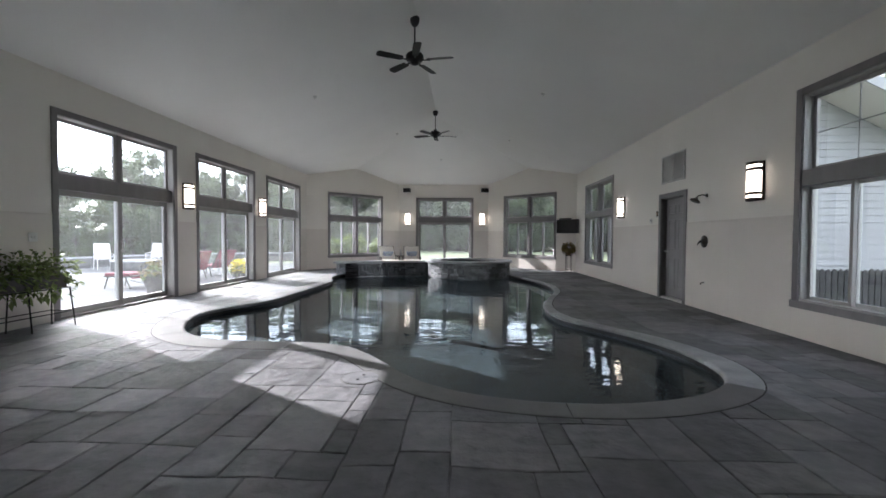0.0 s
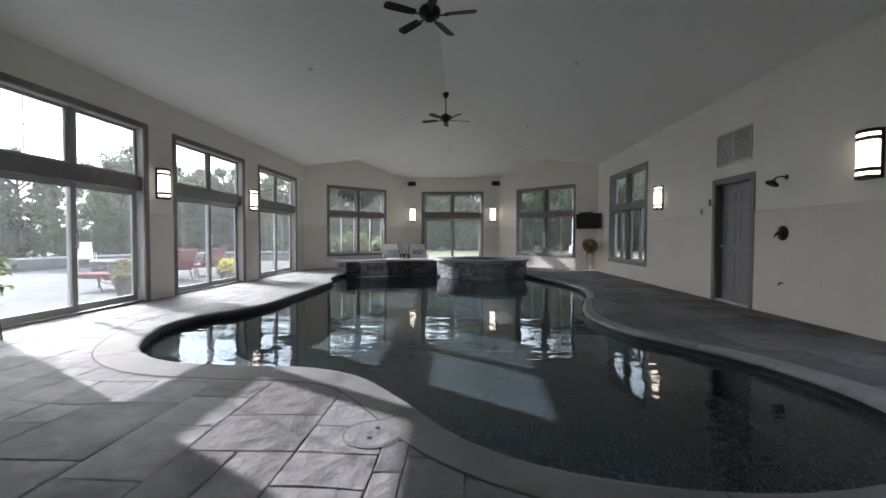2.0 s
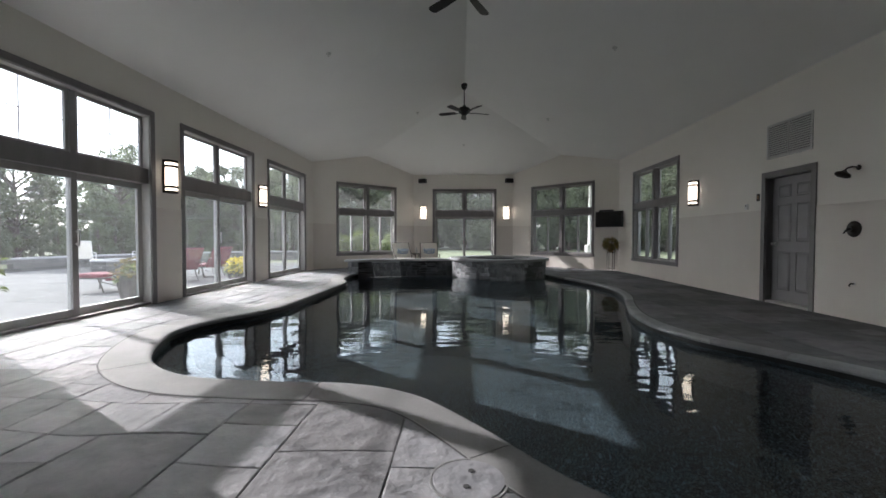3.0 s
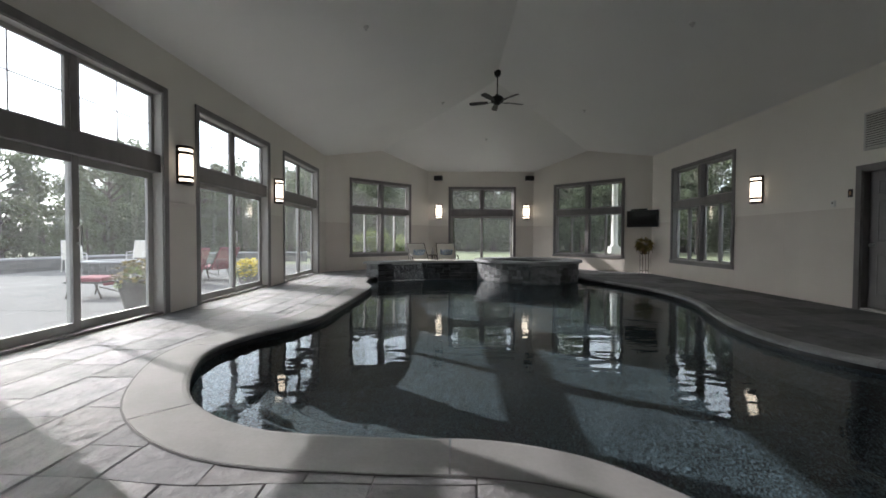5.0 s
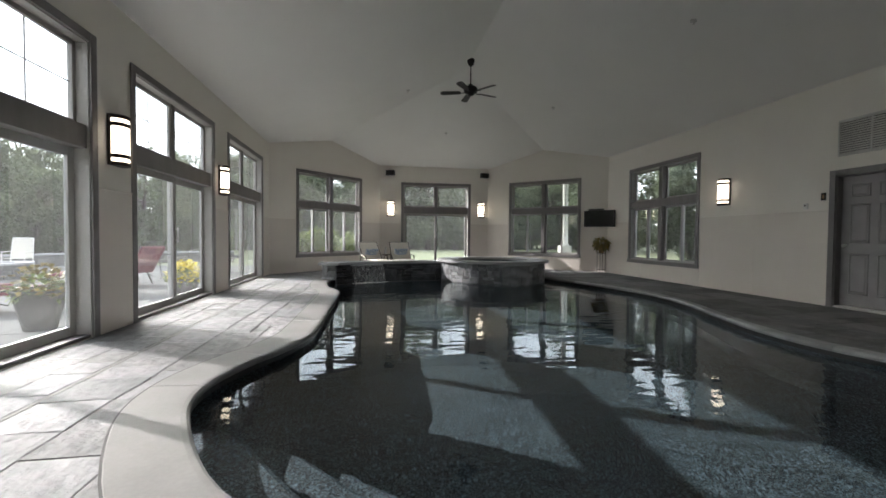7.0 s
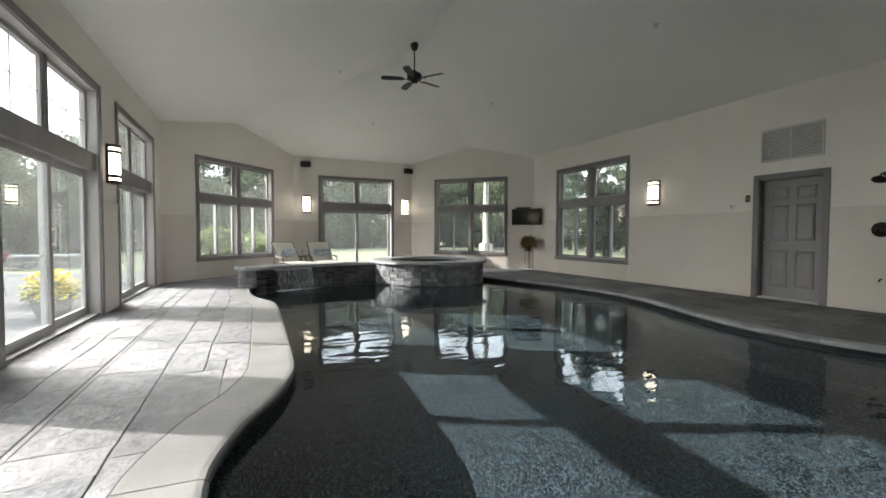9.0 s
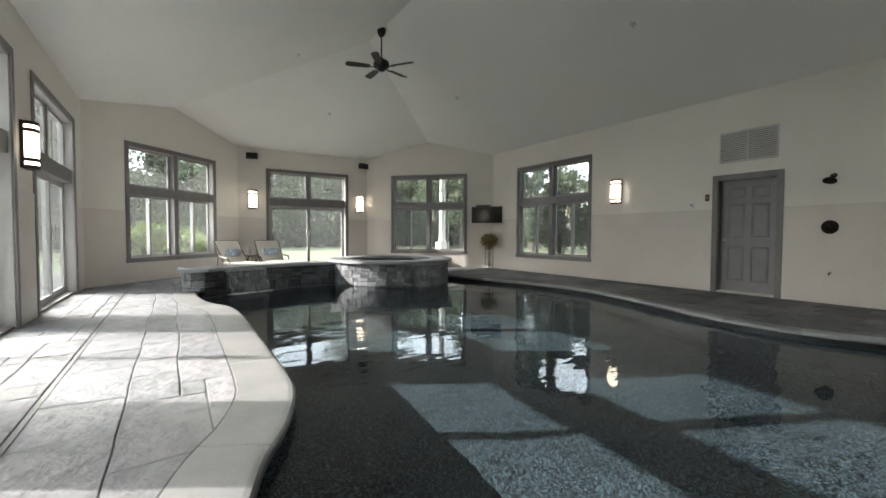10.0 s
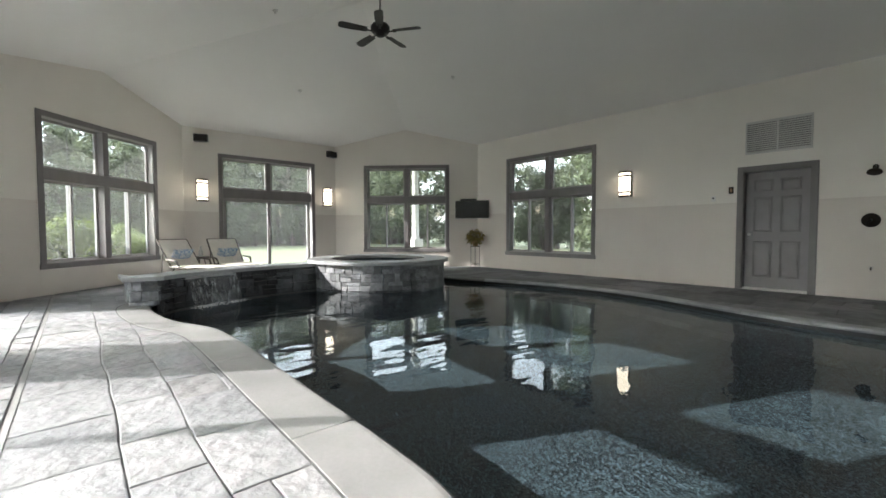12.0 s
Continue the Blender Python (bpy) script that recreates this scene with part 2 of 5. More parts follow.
M_FENCE = material("dark_fence_wood", (0.025, 0.023, 0.023), 0.8, color2=(0.014, 0.013, 0.013), scale=6, bump=0.003, bump_scale=40, spread=0.3, stretch=(1, 1, 0.2))
M_FALL = falling_water()


# ---- mesh tools ----
def part(name, bm, mat, parent=None, label="", smooth=False, at=None):
    """Links a bmesh as one mesh object under a thing or a part."""
    me = bpy.data.meshes.new(name)
    bm.to_mesh(me)
    bm.free()
    me.materials.append(mat)
    if smooth:
        for p in me.polygons:
            p.use_smooth = True
    ob = new(name, me)
    if parent is not None:
        ob.parent = parent
    if at is not None:
        ob.matrix_basis = at
    if label:
        ob["label"] = label
    return ob


def shared(name, me, parent, m):
    ob = new(name, me)
    ob.parent = parent
    ob.matrix_basis = m
    return ob


def thing(name, label, category, m=None, group="", kind=""):
    ob = new(name)
    ob.empty_display_size = 0.1
    if m is not None:
        ob.matrix_basis = m
    return tagged(ob, label, category, group, kind)


def put_box(bm, x0, x1, y0, y1, z0, z1, bevel=0.0):
    vs = [bm.verts.new(p) for p in ((x0, y0, z0), (x1, y0, z0), (x1, y1, z0), (x0, y1, z0), (x0, y0, z1), (x1, y0, z1), (x1, y1, z1), (x0, y1, z1))]
    fs = [bm.faces.new([vs[i] for i in f]) for f in ((3, 2, 1, 0), (4, 5, 6, 7), (0, 1, 5, 4), (1, 2, 6, 5), (2, 3, 7, 6), (3, 0, 4, 7))]
    if bevel:
        es = list({e for f in fs for e in f.edges})
        bmesh.ops.bevel(bm, geom=es, offset=bevel, segments=2, affect="EDGES", profile=0.6)
    return bm


def box(x0, x1, y0, y1, z0, z1, bevel=0.0):
    return put_box(bmesh.new(), x0, x1, y0, y1, z0, z1, bevel)


def put_tube(bm, pts, radius, sides=8, closed=False, cap=True):
    """A tube along points; radius may be one number or one for each point."""
    pts = [Vector(p) for p in pts]
    n = len(pts)
    rings = []
    last = None
    for i, p in enumerate(pts):
        a = pts[(i - 1) % n] if (closed or i) else p
        b = pts[(i + 1) % n] if (closed or i < n - 1) else p
        d = (b - a).normalized()
        if last is None:
            side = d.orthogonal().normalized()
        else:
            side = (last - d * last.dot(d)).normalized()
        last = side
        up = d.cross(side)
        r = radius[i] if isinstance(radius, (list, tuple)) else radius
        rings.append([bm.verts.new(p + (side * math.cos(2 * math.pi * k / sides) + up * math.sin(2 * math.pi * k / sides)) * r) for k in range(sides)])
    for i in range(n if closed else n - 1):
        r0, r1 = rings[i], rings[(i + 1) % n]
        for k in range(sides):
            bm.faces.new((r0[k], r0[(k + 1) % sides], r1[(k + 1) % sides], r1[k]))
    if cap and not closed:
        bm.faces.new(rings[0][::-1])
        bm.faces.new(rings[-1])
    return bm


def tube(pts, radius, sides=8, closed=False):
    return put_tube(bmesh.new(), pts, radius, sides, closed)


def lathe(profile, sides=24, axis="z"):
    """A turned shape from (radius, height) rows."""
    bm = bmesh.new()
    rings = []
    for r, h in profile:
        ring = []
        for k in range(sides):
            a = 2 * math.pi * k / sides
            p = (r * math.cos(a), r * math.sin(a), h)
            if axis == "x":
                p = (h, p[0], p[1])
            ring.append(bm.verts.new(p))
        rings.append(ring)
    for r0, r1 in zip(rings, rings[1:]):
        for k in range(sides):
            bm.faces.new((r0[k], r0[(k + 1) % sides], r1[(k + 1) % sides], r1[k]))
    bm.faces.new(rings[0][::-1])
    bm.faces.new(rings[-1])
    bmesh.ops.recalc_face_normals(bm, faces=bm.faces)
    return bm


def spline(pts, per=6, closed=True):
    """Catmull-Rom curve through points in the plan."""
    n = len(pts)
    out = []
    for i in range(n if closed else n - 1):
        p0, p1, p2, p3 = ([pts[(i + k) % n] for k in (-1, 0, 1, 2)] if closed else [pts[max(0, min(n - 1, i + k))] for k in (-1, 0, 1, 2)])
        for j in range(per):
            t = j / per
            out.append(tuple(0.5 * (2 * p1[c] + (p2[c] - p0[c]) * t + (2 * p0[c] - 5 * p1[c] + 4 * p2[c] - p3[c]) * t * t
                                    + (3 * p1[c] - p0[c] - 3 * p2[c] + p3[c]) * t ** 3) for c in (0, 1)))
    if not closed:
        out.append(tuple(pts[-1]))
    return out


def offset_line(pts, d, closed=True):
    """The line shifted to its right by d, in the plan."""
    n = len(pts)
    out = []
    for i in range(n):
        a = Vector(pts[(i - 1) % n] if closed or i else pts[i])
        b = Vector(pts[(i + 1) % n] if closed or i < n - 1 else pts[i])
        t = (b - a).normalized()
        out.append((pts[i][0] + t.y * d, pts[i][1] - t.x * d))
    return out


def band(rows, closed=True):
    """Skin between lines of equal length, each a list of (x, y, z)."""
    bm = bmesh.new()
    vs = [[bm.verts.new(p) for p in row] for row in rows]
    n = len(rows[0])
    for r0, r1 in zip(vs, vs[1:]):
        for i in range(n if closed else n - 1):
            j = (i + 1) % n
            bm.faces.new((r0[i], r0[j], r1[j], r1[i]))
    bmesh.ops.recalc_face_normals(bm, faces=bm.faces)
    return bm


def at_z(line, z):
    return [(x, y, z) for x, y in line]


# ---- plan ----
XL, XR, YB, YF = -5.70, 4.185, 18.41, -3.2
CUT = 2.985
EAVE, RIDGE, THICK = 3.53, 5.05, 0.20
XM = (XL + XR) / 2
YL = YB - CUT
SLOPE = (RIDGE - EAVE) / (XM - XL)
WATER = -0.095

# walls: start, heading (degrees) of the inner face with the room on its left side seen along it reversed, length, openings (u0, u1, z0, z1)
def wall_pose(a, b):
    """Local x runs along the wall from a to b, local y points out of the room, z is up."""
    d = math.degrees(math.atan2(b[1] - a[1], b[0] - a[0]))
    return pose(a[0], a[1], 0, 0, 0, d), math.hypot(b[0] - a[0], b[1] - a[1])


def build_wall(name, a, b, openings, gable=0.0, label="", extend=0.0):
    """Openings: (u0, u1, z0, z1). Gable: how far the top's middle rises over the eave."""
    m, length = wall_pose(a, b)
    bm = bmesh.new()
    us = sorted({-extend, length + extend, *[o[0] for o in openings], *[o[1] for o in openings]})
    for u0, u1 in zip(us, us[1:]):
        hole = [o for o in openings if o[0] <= u0 + 1e-6 and o[1] >= u1 - 1e-6]
        spans = [(-0.3, EAVE)] if not hole else [(-0.3, hole[0][2]), (hole[0][3], EAVE)]
        for z0, z1 in spans:
            if z1 - z0 > 0.01:
                put_box(bm, u0, u1, 0, THICK, z0, z1)
    if gable:
        tri = [(0, EAVE), (length, EAVE), (length / 2, EAVE + gable)]
        f = [bm.verts.new((u, 0, z)) for u, z in tri]
        g = [bm.verts.new((u, THICK, z)) for u, z in tri]
        bm.faces.new(f)
        bm.faces.new(g[::-1])
        for i in range(3):
            j = (i + 1) % 3
            bm.faces.new((f[j], f[i], g[i], g[j]))
    bmesh.ops.recalc_face_normals(bm, faces=bm.faces)
    ob = part(name, bm, M_WALL, at=m)
    return tagged(ob, label or "cream painted plaster wall of the pool room", "wall", kind="structure")


PTS = {"fl": (XL, YF), "l": (XL, YL), "bl": (XL + CUT, YB), "br": (XR - CUT, YB), "r": (XR, YL), "fr": (XR, YF)}
CAS = 0.09
LEFT_DOORS = [(5.66, 8.26), (8.88, 11.48), (12.17, 14.77)]
TOP_D, TOP_W, SILL_W = 3.02, 2.965, 0.42


def hole(u0, u1, z0, z1):
    """The rough opening behind a casing's outer edge."""
    return (u0 + CAS - 0.01, u1 - CAS + 0.01, z0 + (CAS - 0.01 if z0 > 0.1 else 0), z1 - CAS + 0.01)


left_u = [(a - YF, b - YF) for a, b in LEFT_DOORS]
build_wall("wall_west", PTS["fl"], PTS["l"], [hole(a, b, 0.0, TOP_D) for a, b in left_u], extend=0.0)
build_wall("wall_northwest", PTS["l"], PTS["bl"], [hole(0.85, 3.38, SILL_W, TOP_W)], gable=SLOPE * CUT / 2)
build_wall("wall_north", PTS["bl"], PTS["br"], [hole(0.755, 3.265, 0.0, TOP_W)])
build_wall("wall_northeast", PTS["br"], PTS["r"], [hole(0.86, 3.39, SILL_W, TOP_W)], gable=SLOPE * CUT / 2)
RIGHT = [(YL - 14.33, YL - 11.73, SILL_W - 0.03, TOP_W), (YL - 5.43, YL - 2.83, 0.37, 3.05)]
DOOR_U = (YL - 9.035, YL - 7.95)
build_wall("wall_east", PTS["r"], PTS["fr"], [hole(*RIGHT[0]), hole(*RIGHT[1]), hole(DOOR_U[0], DOOR_U[1], 0.0, 2.13)])
build_wall("wall_south", PTS["fr"], PTS["fl"], [], gable=RIDGE - EAVE, label="plain cream painted end wall")

# ceiling: two slopes and a hip end
def build_ceiling():
    bm = bmesh.new()
    low = {"fl": (XL, YF, EAVE), "l": (XL, YL, EAVE), "bl": (XL + CUT, YB, EAVE), "br": (XR - CUT, YB, EAVE), "r": (XR, YL, EAVE), "fr": (XR, YF, EAVE),
           "al": (XL + CUT / 2, YB - CUT / 2, EAVE + SLOPE * CUT / 2), "ar": (XR - CUT / 2, YB - CUT / 2, EAVE + SLOPE * CUT / 2),
           "h": (XM, YB - (XM - XL), RIDGE), "f": (XM, YF, RIDGE)}
    for up in (0.0, 0.22):
        v = {k: bm.verts.new((x, y, z + up)) for k, (x, y, z) in low.items()}
        for names in (("fl", "l", "al", "h", "f"), ("f", "h", "ar", "r", "fr"), ("al", "bl", "br", "ar", "h")):
            f = [v[k] for k in names]
            bm.faces.new(f if up == 0.0 else f[::-1])
    return tagged(part("ceiling", bm, M_CEIL), "white painted vaulted ceiling with a hipped end", "ceiling", kind="structure")


build_ceiling()

# roof over the room, with eaves made wide to hold sky light off the deck
def build_roof():
    bm = bmesh.new()
    e, z0 = 1.05, EAVE + 0.30
    cx = XM
    pts = {"fl": (XL - e, YF - e, z0 - 0.17), "l": (XL - e, YB + 0.4, z0 - 0.17), "r": (XR + e, YB + 0.4, z0 - 0.17), "fr": (XR + e, YF - e, z0 - 0.17), "h": (cx, YB - (XM - XL), RIDGE + 0.30), "f": (cx, YF - e, RIDGE + 0.30)}
    vs = []
    for up in (0, 0.12):
        v = {k: bm.verts.new((x, y, z + up)) for k, (x, y, z) in pts.items()}
        for names in (("fl", "l", "h", "f"), ("f", "h", "r", "fr"), ("l", "r", "h")):
            bm.faces.new([v[k] for k in names])
        vs.append(v)
    ring = ["fl", "l", "r", "fr", "f"]
    for a, b in zip(ring, ring[1:] + ring[:1]):
        bm.faces.new((vs[0][a], vs[0][b], vs[1][b], vs[1][a]))
    bmesh.ops.recalc_face_normals(bm, faces=bm.faces)
    return tagged(part("roof", bm, M_ROOF), "dark shingled hipped roof over the pool room", "roof", kind="structure")


build_roof()

# ---- windows and doors ----
def unit(name, a, b, u0, u1, z0, z1, door, label):
    """A cased opening with two upper panes; below, a sliding door or two sliding windows."""
    m, _ = wall_pose(a, b)
    top = thing(name, label, "sliding door" if door else "window", m, kind="structure")
    inn0, inn1, it = u0 + CAS, u1 - CAS, z1 - CAS
    iz = z0 + CAS if not door else 0.0
    bar0, bar1 = (1.88, 2.11) if door else (1.86, 2.05)
    mid = (inn0 + inn1) / 2
    # casing boards, proud of the wall, and the deep jamb behind them
    part("casing_side", box(u0, inn0, -0.022, 0.0, z0, z1, 0.004), M_TRIM, top)
    part("casing_side", box(inn1, u1, -0.022, 0.0, z0, z1, 0.004), M_TRIM, top)
    part("casing_head", box(inn0, inn1, -0.020, 0.0, it, z1, 0.004), M_TRIM, top)
    part("jamb", box(inn0 - 0.008, inn0 + 0.012, 0.002, 0.19, iz, it), M_SASH_LIGHT, top)
    part("jamb", box(inn1 - 0.012, inn1 + 0.008, 0.002, 0.19, iz, it), M_SASH_LIGHT, top)
    part("head_jamb", box(inn0 + 0.012, inn1 - 0.012, 0.002, 0.19, it - 0.012, it + 0.008), M_SASH, top)
    part("transom_bar", box(inn0 + 0.012, inn1 - 0.012, -0.012 if not door else 0.02, 0.17, bar0, bar1, 0.006), M_TRIM, top)
    if door:
        part("threshold", box(inn0, inn1, 0.01, 0.21, 0.0, 0.035, 0.006), M_TRIM, top)
    else:
        part("casing_sill", box(u0 - 0.02, u1 + 0.02, -0.035, 0.0, z0, iz, 0.006), M_TRIM, top)
        part("sill_board", box(inn0 + 0.012, inn1 - 0.012, 0.002, 0.19, iz - 0.008, iz + 0.02), M_SASH, top)

    def lit(x0, x1, y, za, zb, w, mat, muntin=False, wb=None):
        """A sash of four rails round one pane."""
        wb = wb or w
        s = part("sash", box(x0, x0 + w, y, y + 0.045, za, zb, 0.004), mat, top)
        part("sash_rail", box(x1 - w, x1, y, y + 0.045, za, zb, 0.004), mat, s)
        part("sash_rail", box(x0 + w, x1 - w, y + 0.002, y + 0.043, za, za + wb, 0.004), mat, s)
        part("sash_rail", box(x0 + w, x1 - w, y + 0.002, y + 0.043, zb - w, zb, 0.004), mat, s)
        pane = part("pane", box(x0 + w - 0.004, x1 - w + 0.004, y + 0.018, y + 0.026, za + wb - 0.004, zb - w + 0.004), M_GLASS_CLEAR if name == "window_4" else M_GLASS, s)
        pane.visible_shadow = False
        if muntin:
            cx, cz = (x0 + x1) / 2, (za + zb) / 2
            part("muntin", box(cx - 0.006, cx + 0.006, y + 0.028, y + 0.036, za + wb, zb - w), M_TRIM, s)
            part("muntin", box(x0 + w, x1 - w, y + 0.0285, y + 0.0355, cz - 0.006, cz + 0.006), M_TRIM, s)

    mw = 0.045 if door else 0.06
    part("mullion", box(mid - mw, mid + mw, 0.095 if door else -0.01, 0.17, bar1, it - 0.012, 0.006), M_TRIM, top)
    lit(inn0 + 0.012, mid - mw, 0.11, bar1, it - 0.012, 0.045, M_SASH, True)
    lit(mid + mw, inn1 - 0.012, 0.11, bar1, it - 0.012, 0.045, M_SASH, True)
    if door:
        lit(inn0 + 0.012, mid + 0.035, 0.085, 0.035, bar0, 0.085, M_SASH, wb=0.095)
        lit(mid - 0.035, inn1 - 0.012, 0.137, 0.035, bar0, 0.085, M_SASH_LIGHT, wb=0.095)
        h = part("door_handle", box(mid - 0.012, mid + 0.012, 0.035, 0.055, 0.93, 1.15, 0.004), M_SASH_LIGHT, top)
        part("handle_post", box(mid - 0.008, mid + 0.008, 0.055, 0.087, 0.95, 0.97), M_SASH_LIGHT, h)
        part("handle_post", box(mid - 0.008, mid + 0.008, 0.055, 0.087, 1.11, 1.13), M_SASH_LIGHT, h)
    else:
        part("mullion", box(mid - mw, mid + mw, -0.01, 0.17, iz + 0.02, bar0, 0.006), M_TRIM, top)
        for x0, x1 in ((inn0 + 0.012, mid - mw), (mid + mw, inn1 - 0.012)):
            c = (x0 + x1) / 2
            lit(x0, c + 0.02, 0.085, iz + 0.02, bar0, 0.04, M_SASH)
            lit(c - 0.02, x1, 0.134, iz + 0.02, bar0, 0.04, M_SASH_LIGHT)
    return top


for i, (a, b) in enumerate(left_u):
    unit("door_%d" % (i + 1), PTS["fl"], PTS["l"], a, b, 0.0, TOP_D, True, "grey framed sliding glass door with two transom panes above, closed")
unit("window_1", PTS["l"], PTS["bl"], 0.85, 3.38, SILL_W, TOP_W, False, "grey cased window with four panes, looking onto a hedge")
unit("door_4", PTS["bl"], PTS["br"], 0.755, 3.265, 0.0, TOP_W, True, "grey framed sliding glass door behind the raised spa, closed")
unit("window_2", PTS["br"], PTS["r"], 0.86, 3.39, SILL_W, TOP_W, False, "grey cased window with four panes beside the wall television")
unit("window_3", PTS["r"], PTS["fr"], *RIGHT[0], False, "grey cased window with four panes, looking onto shrubs")
unit("window_4", PTS["r"], PTS["fr"], *RIGHT[1], False, "grey cased window with four panes, looking onto white siding")


def build_panel_door():
    m, _ = wall_pose(PTS["r"], PTS["fr"])
    u0, u1, zt = DOOR_U[0], DOOR_U[1], 2.13
    top = thing("door_5", "closed grey six-panel door in a deep grey casing", "door", m, kind="structure")
    part("casing_side", box(u0, u0 + CAS, -0.022, 0, 0, zt, 0.004), M_TRIM, top)
    part("casing_side", box(u1 - CAS, u1, -0.022, 0, 0, zt, 0.004), M_TRIM, top)
    part("casing_head", box(u0 + CAS, u1 - CAS, -0.020, 0, zt - CAS, zt, 0.004), M_TRIM, top)
    i0, i1, it = u0 + CAS, u1 - CAS, zt - CAS
    part("jamb", box(i0 - 0.008, i0 + 0.012, 0.002, 0.19, 0, it), M_TRIM, top)
    part("jamb", box(i1 - 0.012, i1 + 0.008, 0.002, 0.19, 0, it), M_TRIM, top)
    part("head_jamb", box(i0 + 0.012, i1 - 0.012, 0.002, 0.19, it - 0.012, it + 0.008), M_TRIM, top)
    part("threshold", box(i0 + 0.012, i1 - 0.012, 0.0, 0.19, 0, 0.03, 0.005), M_VENT, top, "pale metal threshold")
    d0, d1, y = i0 + 0.014, i1 - 0.014, 0.10
    leaf = part("door_leaf", box(d0, d1, y, y + 0.04, 0.035, it - 0.016, 0.003), M_DOOR, top)
    w = d1 - d0
    st, ms = 0.115, 0.10
    pw = (w - 2 * st - ms) / 2
    for row in ((0.22, 0.84), (1.0, 1.60), (1.70, 1.90)):
        for x in (d0 + st, d0 + st + pw + ms):
            bm = bmesh.new()
            for (i, dy), (j, ey) in zip(((0.0, -0.001), (0.018, -0.011), (0.030, -0.002)), ((0.018, -0.011), (0.030, -0.002), (0.055, -0.008))):
                a = [(x + i, row[0] + i), (x + pw - i, row[0] + i), (x + pw - i, row[1] - i), (x + i, row[1] - i)]
                b = [(x + j, row[0] + j), (x + pw - j, row[0] + j), (x + pw - j, row[1] - j), (x + j, row[1] - j)]
                va = [bm.verts.new((p, y + dy, q)) for p, q in a]
                vb = [bm.verts.new((p, y + ey, q)) for p, q in b]
                for k in range(4):
                    bm.faces.new((va[k], va[(k + 1) % 4], vb[(k + 1) % 4], vb[k]))
            bm.faces.new(vb)
            part("door_panel", bm, M_DOOR, leaf)
    kb = lathe([(0.026, 0.0), (0.026, 0.006), (0.010, 0.010), (0.010, 0.030), (0.024, 0.040), (0.026, 0.052), (0.018, 0.062), (0.002, 0.065)], 16)
    part("door_knob", kb, M_VENT, leaf, "satin metal knob", True, pose(d0 + 0.07, y, 0.96, 90, 0, 0))


build_panel_door()


# ---- wainscot: panels on the lower wall, with a ledge ----
def build_wainscot(name, a, b, gaps, joints):
    m, length = wall_pose(a, b)
    top = thing(name, "beige wall panelling up to chest height with a thin ledge", "wall panel", m, kind="structure")
    edges = [0.0] + [e for g in gaps for e in g] + [length]
    for s0, s1 in zip(edges[::2], edges[1::2]):
        if s1 - s0 < 0.03:
            continue
        part("ledge", box(s0, s1, -0.020, 0.0, 1.50, 1.516, 0.003), M_PANEL, top)
        n = max(1, round((s1 - s0) / joints))
        for i in range(n):
            c0, c1 = s0 + (s1 - s0) * i / n, s0 + (s1 - s0) * (i + 1) / n
            part("panel", box(c0 + 0.001, c1 - 0.001, -0.012, 0.0, 0.0, 1.50, 0.0012), M_PANEL, top)
    return top


def build_lower(name, a, b, u0, u1, z1):
    """Panelling under a window."""
    m, length = wall_pose(a, b)
    top = thing(name, "beige wall panelling under a window", "wall panel", m, kind="structure")
    part("panel", box(u0, u1, -0.012, 0.0, 0.0, z1, 0.0012), M_PANEL, top)


build_wainscot("panelling_1", PTS["fl"], PTS["l"], left_u, 1.22)
build_wainscot("panelling_2", PTS["l"], PTS["bl"], [(0.83, 3.40)], 1.22)
build_wainscot("panelling_3", PTS["bl"], PTS["br"], [(0.755, 3.265)], 1.22)
build_wainscot("panelling_4", PTS["br"], PTS["r"], [(0.84, 3.41)], 1.22)
build_wainscot("panelling_5", PTS["r"], PTS["fr"], [(RIGHT[0][0] - 0.02, RIGHT[0][1] + 0.02), DOOR_U, (RIGHT[1][0] - 0.02, RIGHT[1][1] + 0.02)], 1.22)
build_wainscot("panelling_6", PTS["fr"], PTS["fl"], [], 1.22)
build_lower("panelling_7", PTS["l"], PTS["bl"], 0.832, 3.398, SILL_W)
build_lower("panelling_8", PTS["br"], PTS["r"], 0.842, 3.408, SILL_W)
build_lower("panelling_9", PTS["r"], PTS["fr"], RIGHT[0][0] - 0.018, RIGHT[0][1] + 0.018, RIGHT[0][2])
build_lower("panelling_10", PTS["r"], PTS["fr"], RIGHT[1][0] - 0.018, RIGHT[1][1] + 0.018, RIGHT[1][2])

# ---- pool ----
POOL = spline([(-4.05, 6.55), (-3.95, 6.02), (-3.53, 5.27), (-2.95, 4.86), (-2.24, 4.76), (-1.64, 4.74), (-1.15, 4.54), (-0.75, 4.10), (-0.33, 3.55),
               (0.15, 3.24), (0.81, 3.10), (1.45, 3.16), (2.02, 3.40), (2.36, 3.78), (2.46, 4.4), (2.33, 5.1), (2.0, 5.75), (1.65, 6.3), (1.48, 7.0),
               (1.55, 7.8), (1.83, 8.7), (2.14, 9.6), (2.30, 10.6), (2.22, 11.6), (1.98, 12.6), (1.72, 13.5), (1.55, 14.4), (1.3, 15.2), (0.5, 15.6), (-0.8, 15.2), (-2.2, 14.85),
               (-3.3, 14.45), (-3.84, 14.0), (-3.93, 13.3), (-3.82, 12.4), (-3.57, 11.7), (-3.52, 10.9), (-3.53, 9.5), (-3.54, 8.4), (-3.58, 7.95), (-3.72, 7.5), (-3.92, 7.08)], 5)
PA = np.array(POOL)
